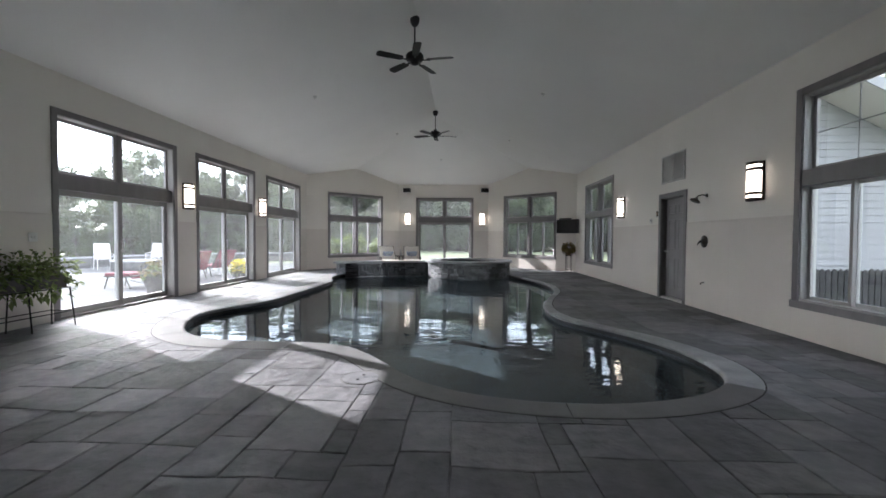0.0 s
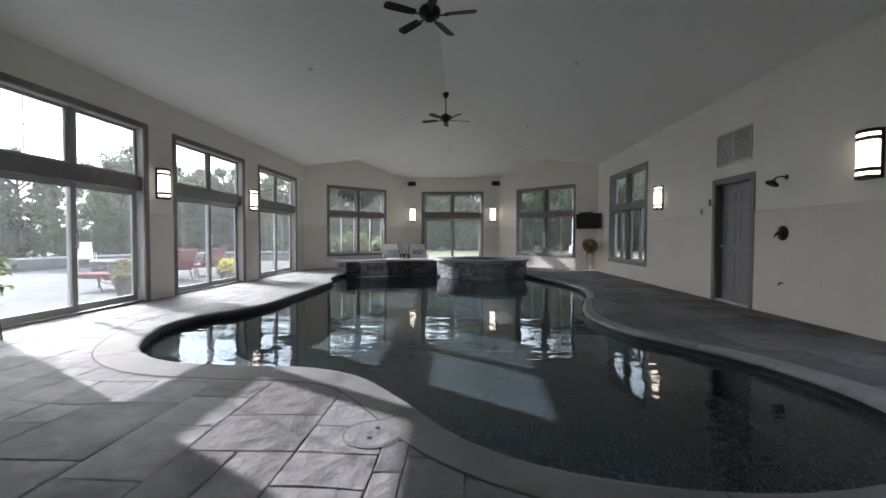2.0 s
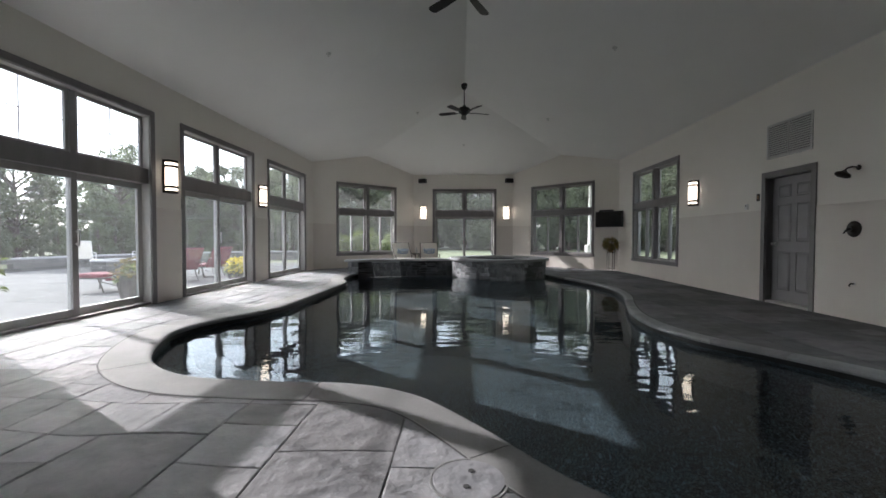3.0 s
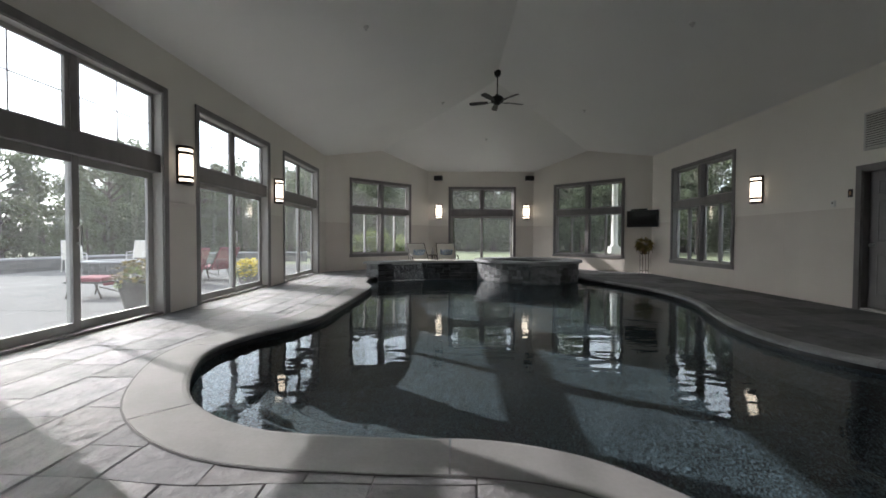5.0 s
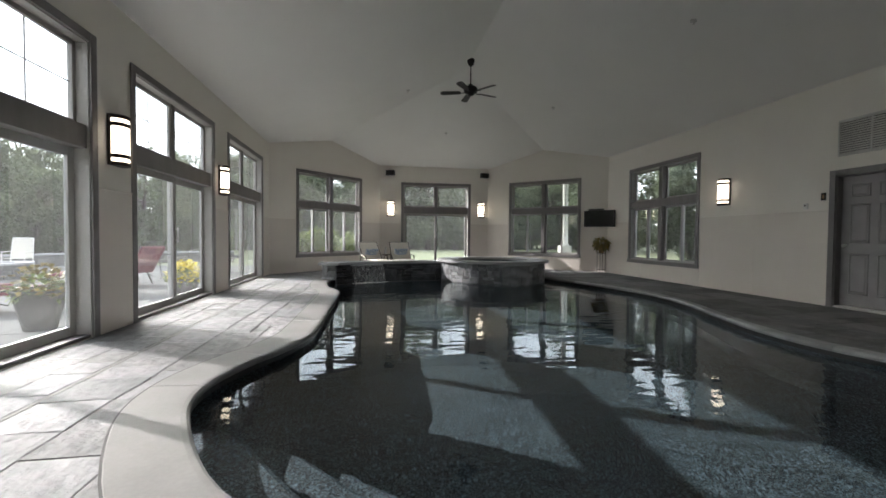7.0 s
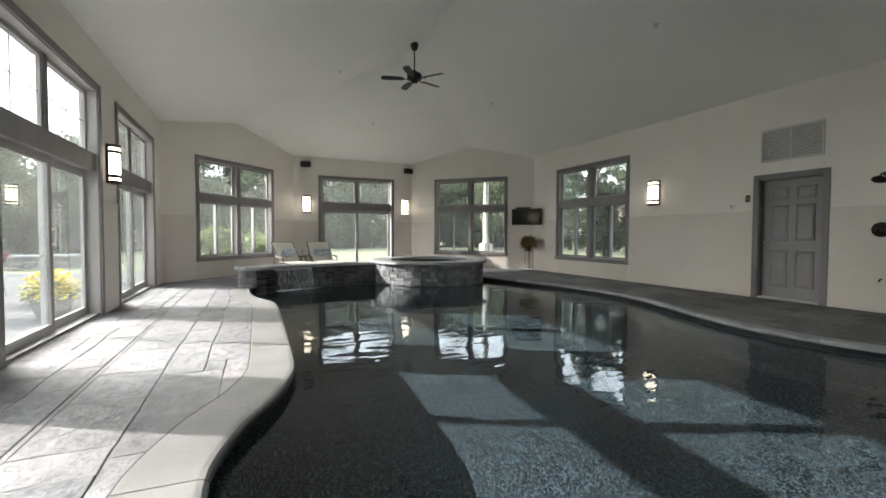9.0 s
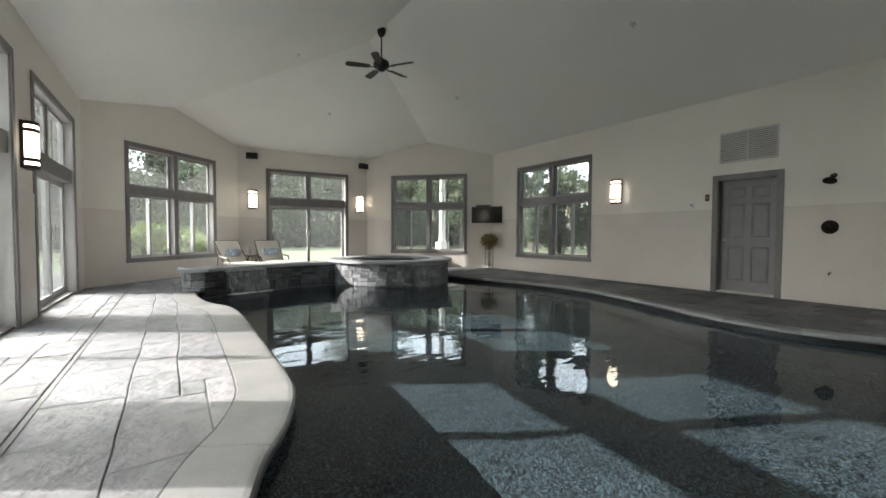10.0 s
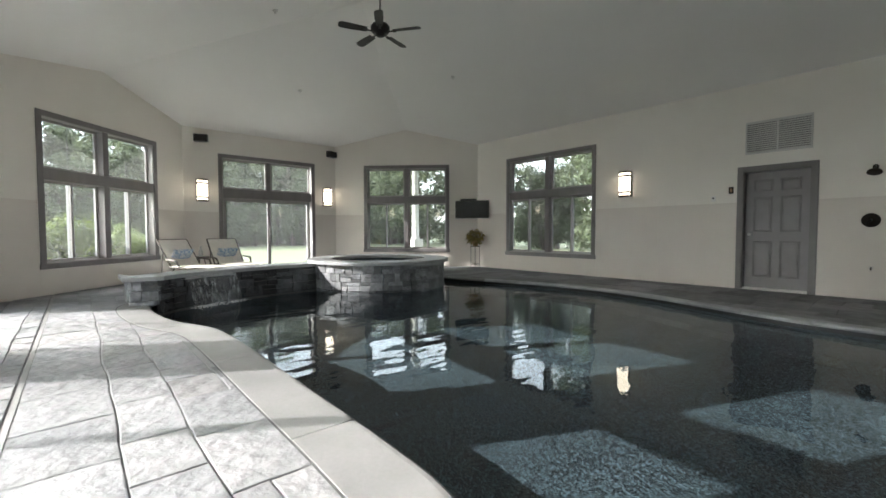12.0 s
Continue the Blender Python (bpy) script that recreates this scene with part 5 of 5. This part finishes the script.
def leafy_tree(seed, height, label):
    rng = random.Random(seed)
    top = thing("tree", label, "tree", group="trees round the garden")
    bm = bmesh.new()
    lean = Vector((rng.uniform(-0.3, 0.3), rng.uniform(-0.3, 0.3), 0))
    put_tube(bm, [(0, 0, -0.3), lean * 0.3 + Vector((0, 0, height * 0.25)), lean * 0.7 + Vector((0, 0, height * 0.55)), lean + Vector((0, 0, height * 0.9))], [height * 0.030, height * 0.022, height * 0.014, height * 0.004], 8)
    blobs = []
    for i in range(26):
        z = height * rng.uniform(0.02, 0.86)
        a = i * 2.4 + rng.uniform(-0.4, 0.4)
        reach = height * 0.34 * max(0.3, math.sin(math.pi * min(1, 0.12 + 0.88 * z / height))) ** 0.6 * rng.uniform(0.6, 1.05)
        e = lean * (z / height) + Vector((math.cos(a) * reach, math.sin(a) * reach, z + height * 0.10))
        put_tube(bm, [lean * (z / height) + Vector((0, 0, z * 0.9)), lean * (z / height) + Vector((math.cos(a) * reach * 0.5, math.sin(a) * reach * 0.5, z + height * 0.03)), e], [height * 0.010, height * 0.006, height * 0.002], 5)
        for _ in range(3):
            blobs.append((e + Vector((rng.uniform(-1, 1), rng.uniform(-1, 1), rng.uniform(-0.7, 0.7))) * height * 0.075, height * rng.uniform(0.055, 0.105)))
    blobs.append((lean + Vector((0, 0, height * 0.93)), height * 0.09))
    part("trunk", bm, M_BARK, top)
    part("crown", crown(rng, blobs, 115, height * 0.021), M_LEAF_TREE, top)
    return top


def pine_tree(seed, height):
    rng = random.Random(seed)
    top = thing("pine_tree", "dark green pine with layered drooping branches", "tree", group="trees round the garden")
    bm = bmesh.new()
    put_tube(bm, [(0, 0, -0.3), (0.05, 0, height * 0.5), (0, 0.05, height)], [height * 0.022, height * 0.014, height * 0.003], 8)
    blobs = []
    for lv in range(13):
        z = height * (0.12 + 0.86 * lv / 13)
        r = height * 0.27 * (1 - lv / 13.5) * rng.uniform(0.75, 1.1)
        for k in range(5):
            a = lv * 1.1 + k * 1.257 + rng.uniform(-0.25, 0.25)
            e = Vector((math.cos(a) * r, math.sin(a) * r, z + height * 0.02))
            put_tube(bm, [(0, 0, z), tuple(e)], [height * 0.005, height * 0.001], 4)
            for t in (0.45, 0.75, 1.0):
                blobs.append((Vector((0, 0, z)).lerp(e, t), height * 0.030 * (1.3 - 0.4 * t)))
    part("trunk", bm, M_BARK, top)
    part("crown", crown(rng, blobs, 58, height * 0.026, 0.3), M_LEAF_PINE, top)
    return top


def plant_trees():
    rng = random.Random(77)
    kinds = [leafy_tree(1, 6.4, "broad leafy green tree at the edge of the garden"), leafy_tree(2, 7.0, "tall leafy green tree at the edge of the garden"), leafy_tree(3, 5.8, "rounded leafy green tree at the edge of the garden"), pine_tree(4, 7.4)]
    kinds[0].matrix_basis = pose(-21.0, 26.0, GZ)
    kinds[1].matrix_basis = pose(-17.5, 33.0, GZ)
    kinds[2].matrix_basis = pose(-22.5, 21.5, GZ)
    kinds[3].matrix_basis = pose(-24.8, 24.9, GZ)
    kinds[3].scale = (0.85, 0.85, 0.72)
    spots = []
    for i in range(20):
        spots.append((-23 + rng.uniform(-2, 2) + max(0, i - 11) * 1.0, -8 + i * 3.0, rng.uniform(0.75, 1.05)))
    for i in range(15):
        spots.append((-31 + rng.uniform(-2, 2) + max(0, i - 8) * 1.6, -10 + i * 4.3, rng.uniform(1.0, 1.3)))
    for i in range(15):
        spots.append((-18 + i * 3.0 + rng.uniform(-1, 1), 45 + rng.uniform(-2, 2), rng.uniform(1.05, 1.45)))
    for i in range(14):
        spots.append((-20 + i * 3.6 + rng.uniform(-1, 1), 53 + rng.uniform(-2, 2), rng.uniform(1.5, 1.9)))
    for i in range(12):
        spots.append((19 + rng.uniform(-2, 3), 14 + i * 3.2, rng.uniform(1.0, 1.5)))
    for i in range(26):
        spots.append((-26 + rng.uniform(-2, 2) + max(0, i - 14) * 1.2, -10 + i * 2.3, rng.uniform(0.6, 0.8)))
    for i in range(22):
        spots.append((-20 + i * 2.1 + rng.uniform(-1, 1), 48 + rng.uniform(-2, 2), rng.uniform(0.7, 1.0)))
    for i in range(24):
        spots.append((-20.5 + rng.uniform(-1, 1) + max(0, i - 13) * 1.0, 2 + i * 1.9, rng.uniform(0.42, 0.62)))
    for i in range(20):
        spots.append((-15 + i * 2.0 + rng.uniform(-0.7, 0.7), 43 + rng.uniform(-1, 1), rng.uniform(0.5, 0.7)))
    # the gap in the belt where a pine stands free against the sky
    far, gap = Vector((-24.8, 24.9)), Vector((-0.719, 0.695))
    for x, y, s in spots:
        k = kinds[rng.choice((0, 0, 1, 1, 2, 2, 0, 1, 2, 3))]
        side = abs((x - far.x) * gap.y - (y - far.y) * gap.x)
        if x < -15 and side < 2.6 and s > 0.3:
            s = 0.3
        c = copy_thing(k, pose(x, y, GZ, 0, 0, rng.uniform(0, 360)))
        c.scale = (s, s, s * rng.uniform(0.92, 1.08))


plant_trees()


def undergrowth(name, line, high, label):
    """A belt of bushes under the trees."""
    rng = random.Random(31)
    pts = spline(line, 14, False)
    blobs = []
    for x, y in pts:
        for _ in range(4):
            blobs.append((Vector((x + rng.uniform(-0.9, 0.9), y + rng.uniform(-0.9, 0.9), GZ + rng.uniform(0.1, high))), rng.uniform(0.55, 0.95)))
    tagged(part(name, crown(rng, blobs, 70, 0.17), M_LEAF_TREE), label, "bushes", kind="stuff")


undergrowth("bushes", [(-24, -8), (-24.5, 4), (-24, 16), (-22.5, 28), (-18, 37), (-13, 43)], 1.5, "low leafy bushes under the garden trees")
undergrowth("bushes", [(-15, 47), (-6, 46.5), (3, 47), (12, 46), (20, 45), (24, 38), (23, 26), (21, 15)], 1.9, "low leafy bushes along the wood's edge")


def shrub(name, label, cat, x, y, rx, ry, h, mat, n, size, seed, group=""):
    rng = random.Random(seed)
    top = thing(name, label, cat, pose(x, y, GZ), group)
    blobs = []
    for _ in range(26):
        a, k = rng.uniform(0, 6.28), rng.uniform(0, 1) ** 0.5
        blobs.append((Vector((rx * k * 0.75 * math.cos(a), ry * k * 0.75 * math.sin(a), h * rng.uniform(0.25, 0.78) * (1.08 - 0.35 * k * k))), min(rx, ry, h) * rng.uniform(0.28, 0.42)))
    bm = bmesh.new()
    for _ in range(9):
        a = rng.uniform(0, 6.28)
        put_tube(bm, [(0, 0, 0), (rx * 0.3 * math.cos(a), ry * 0.3 * math.sin(a), h * 0.4), (rx * 0.55 * math.cos(a), ry * 0.55 * math.sin(a), h * 0.75)], [0.03, 0.02, 0.006], 5)
    part("branches", bm, M_BARK, top)
    # dense inner growth
    if h < 2.2:
        core = bmesh.new()
        bmesh.ops.create_icosphere(core, subdivisions=3, radius=1.0)
        for v in core.verts:
            k = 0.74 + 0.16 * noise.noise(v.co * 2.3 + Vector((seed, 0, 0)))
            v.co = Vector((v.co.x * rx * k, v.co.y * ry * k, h * 0.46 + v.co.z * h * 0.46 * k))
        part("inner_growth", core, mat, top)
    part("foliage", crown(rng, blobs, n // 26, size), mat, top)


shrub("hedge", "rounded yellow-green clipped shrub outside the window", "shrub", -5.6, 17.5, 0.85, 0.8, 1.60, M_LEAF_HEDGE, 3400, 0.06, 1, "clipped shrubs outside the window")
shrub("hedge", "large rounded yellow-green clipped shrub outside the window", "shrub", -4.75, 18.4, 1.0, 0.85, 1.72, M_LEAF_HEDGE, 4200, 0.06, 2, "clipped shrubs outside the window")
shrub("hedge", "darker green clipped shrub outside the window", "shrub", -3.75, 19.3, 0.85, 0.8, 1.5, M_LEAF, 3000, 0.06, 3, "clipped shrubs outside the window")
shrub("shrub", "tall dark green bush between the pool house and the house", "shrub", 6.5, 14.7, 1.0, 1.0, 3.5, M_LEAF_TREE, 11000, 0.07, 4)


def picket_fence():
    rng = random.Random(31)
    y, x0, x1 = 7.7, 5.3, 10.6
    top = thing("picket_fence", "low dark stained picket fence below the white siding", "fence", pose(0, y, GZ))
    for z in (0.22, 0.62):
        part("rail", box(x0, x1, 0.0, 0.035, z, z + 0.07, 0.004), M_FENCE, top)
    x = x0
    while x < x1:
        h = 0.86 + rng.uniform(-0.012, 0.012)
        bm = bmesh.new()
        prof = [(0, 0.0), (0.085, 0.0), (0.085, h - 0.04), (0.0425, h), (0, h - 0.04)]
        a = [bm.verts.new((px, -0.022, pz)) for px, pz in prof]
        b = [bm.verts.new((px, 0.0, pz)) for px, pz in prof]
        bm.faces.new(a)
        bm.faces.new(b[::-1])
        for i in range(5):
            j = (i + 1) % 5
            bm.faces.new((a[j], a[i], b[i], b[j]))
        part("picket", bm, M_FENCE, top, at=pose(x, 0, 0))
        x += 0.105


picket_fence()


def porch_post():
    top = thing("porch_post", "white round porch post on a square base", "post", pose(4.26, 18.52, -0.10))
    part("base", box(-0.19, 0.19, -0.19, 0.19, 0.0, 0.86, 0.012), M_WHITE, top)
    part("shaft", lathe([(0.15, 0.86), (0.15, 0.91), (0.12, 0.94), (0.115, 1.8), (0.10, 3.45), (0.13, 3.50), (0.13, 3.56)], 24), M_WHITE, top, smooth=True)


porch_post()


def neighbour_house():
    x0, x1, y0, y1, h, rx, rz = 6.9, 14.0, 9.4, 13.3, 2.9, 7.2, 4.6
    top = thing("house", "white house wing with lap siding and a shingled roof", "house", pose(0, 0, GZ))
    zr = lambda x: rz - abs(x - rx) * 0.50
    bm = bmesh.new()
    outline = [(x0, 0), (x1, 0), (x1, zr(x1)), (rx, rz), (x0, zr(x0))]
    a = [bm.verts.new((x, y0, z)) for x, z in outline]
    b = [bm.verts.new((x, y1, z)) for x, z in outline]
    bm.faces.new(a)
    bm.faces.new(b[::-1])
    for i in range(5):
        j = (i + 1) % 5
        bm.faces.new((a[j], a[i], b[i], b[j]))
    bmesh.ops.recalc_face_normals(bm, faces=bm.faces)
    wall = part("wall", bm, M_SIDING, top)
    n = 26
    for i in range(n):
        z = 0.35 + i * 0.155
        right = x1 if z < zr(x1) - 0.1 else rx + (rz - z) / 0.5 - 0.15
        left = x0 if z < zr(x0) - 0.1 else rx - (rz - z) / 0.5 + 0.1
        if right - left < 0.3:
            continue
        bm = bmesh.new()
        v = [bm.verts.new(p) for p in ((left, y0 - 0.028, z), (right, y0 - 0.028, z), (right, y0 - 0.006, z + 0.152), (left, y0 - 0.006, z + 0.152), (left, y0 - 0.002, z), (right, y0 - 0.002, z))]
        bm.faces.new((v[0], v[1], v[2], v[3]))
        bm.faces.new((v[4], v[5], v[1], v[0]))
        part("siding_board", bm, M_SIDING, wall)
    for i in range(16):
        z = 0.35 + i * 0.155
        bm = bmesh.new()
        v = [bm.verts.new(p) for p in ((x0 - 0.028, y0, z), (x0 - 0.028, y1, z), (x0 - 0.006, y1, z + 0.152), (x0 - 0.006, y0, z + 0.152), (x0 - 0.002, y0, z), (x0 - 0.002, y1, z))]
        bm.faces.new((v[0], v[3], v[2], v[1]))
        bm.faces.new((v[4], v[0], v[1], v[5]))
        part("siding_board", bm, M_SIDING, wall)
    for s, xe in ((1, x1 + 0.4), (-1, x0 - 0.4)):
        bm = bmesh.new()
        e = 1.0
        prof = [(rx, rz + 0.02), (xe, rz + 0.02 - abs(xe - rx) * 0.5)]
        q = []
        for y in (y0 - e, y1 + e):
            for x, z in prof:
                q.append([bm.verts.new((x, y, z)), bm.verts.new((x, y, z + 0.16))])
        for k in (0, 1):
            bm.faces.new((q[0][k], q[1][k], q[3][k], q[2][k]))
        for i, j in ((0, 1), (1, 3), (3, 2)):
            bm.faces.new((q[i][0], q[j][0], q[j][1], q[i][1]))
        bmesh.ops.recalc_face_normals(bm, faces=bm.faces)
        r = part("roof", bm, M_ROOF, top)
        bm = bmesh.new()
        v = []
        for y in (y0 - e - 0.02, y0 - 0.03):
            for x, z in prof:
                v.append(bm.verts.new((x, y, z - 0.004)))
        w = [bm.verts.new(p.co + Vector((0, 0, -0.02))) for p in v]
        bm.faces.new((v[0], v[1], v[3], v[2]))
        bm.faces.new((w[0], w[1], w[3], w[2]))
        bm.faces.new((v[0], v[1], w[1], w[0]))
        part("soffit", bm, M_SOFFIT, r)
        bm = bmesh.new()
        v = [bm.verts.new((x, y0 - e - 0.025, z + dz)) for x, z in prof for dz in (-0.03, 0.19)]
        w = [bm.verts.new(p.co + Vector((0, -0.025, 0))) for p in v]
        for f in (v, w):
            bm.faces.new((f[0], f[2], f[3], f[1]))
        bm.faces.new((v[0], v[2], w[2], w[0]))
        part("barge_board", bm, M_SIDING, r)
    win = part("window", box(x0 - 0.06, x0 - 0.025, 11.9, 12.9, 0.9, 2.3, 0.004), M_SIDING, top)
    part("pane", box(x0 - 0.065, x0 - 0.06, 11.98, 12.82, 0.98, 1.56), M_SCREEN, win)
    part("pane", box(x0 - 0.065, x0 - 0.06, 11.98, 12.82, 1.64, 2.22), M_SCREEN, win)


neighbour_house()

# ---- deck slabs ----
def ashlar(x0, x1, y0, y1, cell, rng):
    """A random pattern of oblong slabs on a grid."""
    nx, ny = int((x1 - x0) / cell), int((y1 - y0) / cell)
    used = [[False] * nx for _ in range(ny)]
    sizes = [(3, 4), (4, 3), (3, 2), (2, 3), (4, 5), (5, 3), (3, 5), (2, 4), (4, 4), (2, 2), (3, 3)]
    out = []
    for j in range(ny):
        for i in range(nx):
            if used[j][i]:
                continue
            opts = sizes[:]
            rng.shuffle(opts)
            for w, h in opts + [(2, 1), (1, 2), (1, 1)]:
                if i + w <= nx and j + h <= ny and not any(used[j + b][i + a] for a in range(w) for b in range(h)):
                    # leave no thin leftover beside it
                    if w > 1 and i + w < nx and not used[j][i + w] and i + w + 1 < nx and used[j][i + w + 1] and rng.random() < 0.8:
                        continue
                    for a in range(w):
                        for b in range(h):
                            used[j + b][i + a] = True
                    out.append((x0 + i * cell, x0 + (i + w) * cell, y0 + j * cell, y0 + (j + h) * cell))
                    break
    return out


def waver(x, y):
    """The stamped joints wander a little off the straight."""
    u = 0.022 * noise.noise((x * 0.9, y * 1.3, 2.7)) + 0.010 * noise.noise((x * 3.1, y * 3.1, 5.2))
    v = 0.050 * noise.noise((x * 1.4, y * 0.8, 8.4)) + 0.012 * noise.noise((x * 3.3, y * 2.9, 1.6))
    fade = min(1.0, max(0.0, min(abs(x + 4.95), x - XL, XR - x) / 0.25))
    return x + u * fade, y + v


def slab_data(x0, x1, y0, y1, rng):
    """A bevelled slab with slightly uneven corners; cut by the coping and the walls where it crosses them."""
    g = 0.003
    corners = np.array([waver(x, y) for x in np.linspace(x0, x1, 6) for y in np.linspace(y0, y1, 6)])
    f = deck_field(corners)
    if f.max() <= 0.01:
        return None
    cx, cy = (x0 + x1) / 2, (y0 + y1) / 2
    if f.min() > 0.0:
        a, b = (x1 - x0) / 2 - g, (y1 - y0) / 2 - g
        pts, faces = [], []
        tilt = [rng.uniform(-0.0022, 0.0022) for _ in range(4)]
        rough = lambda: rng.uniform(-0.003, 0.003)
        loops = []
        n = 3
        for inset, z in ((0.0, -0.02), (0.0, -0.006), (0.003, -0.0015), (0.007, 0.0)):
            loop = []
            c = [(-a + inset, -b + inset), (a - inset, -b + inset), (a - inset, b - inset), (-a + inset, b - inset)]
            for k in range(4):
                p, q = c[k], c[(k + 1) % 4]
                for s in range(n):
                    t = s / n
                    loop.append(len(pts))
                    zz = z + (tilt[k] * (1 - t) + tilt[(k + 1) % 4] * t if z > -0.01 else 0)
                    jx = rough() if s else rough() * 0.5
                    jy = rough() if s else rough() * 0.5
                    wx, wy = waver(cx + p[0] + (q[0] - p[0]) * t, cy + p[1] + (q[1] - p[1]) * t)
                    pts.append((wx - cx + jx, wy - cy + jy, zz))
            loops.append(loop)
        for l0, l1 in zip(loops, loops[1:]):
            for k in range(len(l0)):
                j = (k + 1) % len(l0)
                faces.append((l0[k], l0[j], l1[j], l1[k]))
        faces.append(tuple(loops[-1]))
        return (cx, cy), pts, faces
    v, fs = cut_cells(x0 + g, x1 - g, y0 + g, y1 - g, 0.12, lambda p: deck_field(np.array([waver(*q) for q in p])))
    if len(fs) < 1:
        return None
    v = [waver(*q) for q in v]
    pts = [(x - cx, y - cy, -0.001) for x, y in v] + [(x - cx, y - cy, -0.02) for x, y in v]
    m = len(v)
    faces = [tuple(ids) for ids in fs]
    edges = {}
    for ids in fs:
        for p, q in zip(ids, ids[1:] + ids[:1]):
            edges[(p, q)] = edges.get((p, q), 0) + 1
    for p, q in list(edges):
        if (q, p) not in edges:
            faces.append((q, p, p + m, q + m))
    return (cx, cy), pts, faces


def lay_deck():
    rng = random.Random(12)
    slabs = ashlar(XL, -4.95, YF, YL + 0.3, 0.145, rng) + ashlar(-4.95, XR + 0.1, YF, YB, 0.145, rng) + ashlar(XL, -4.95, YL + 0.3, YB, 0.145, rng)
    rest_p, rest_f = [], []
    count = 0
    data = []
    for s in slabs:
        d = slab_data(*s, rng)
        if d:
            data.append(d)
    # the stretch of deck that the walk passes nearest
    near = lambda c: (c[0] < -3.3 and 2.5 < c[1] < 14) or (-3.3 <= c[0] < 2.4 and 0.8 < c[1] < 5.4)
    for (cx, cy), pts, faces in data:
        if near((cx, cy)) and count < 300:
            me = bpy.data.meshes.new("slab")
            me.from_pydata(pts, [], faces)
            me.materials.append(M_STONE)
            shared("slab", me, floor, pose(cx, cy, rng.uniform(-0.0015, 0.0015)))
            count += 1
        else:
            o = len(rest_p)
            rest_p += [(x + cx, y + cy, z) for x, y, z in pts]
            rest_f += [tuple(i + o for i in f) for f in faces]
    me = bpy.data.meshes.new("slabs")
    me.from_pydata(rest_p, [], rest_f)
    me.materials.append(M_STONE)
    ob = new("slabs", me)
    ob.parent = floor
    tagged(ob, kind="stuff")


lay_deck()
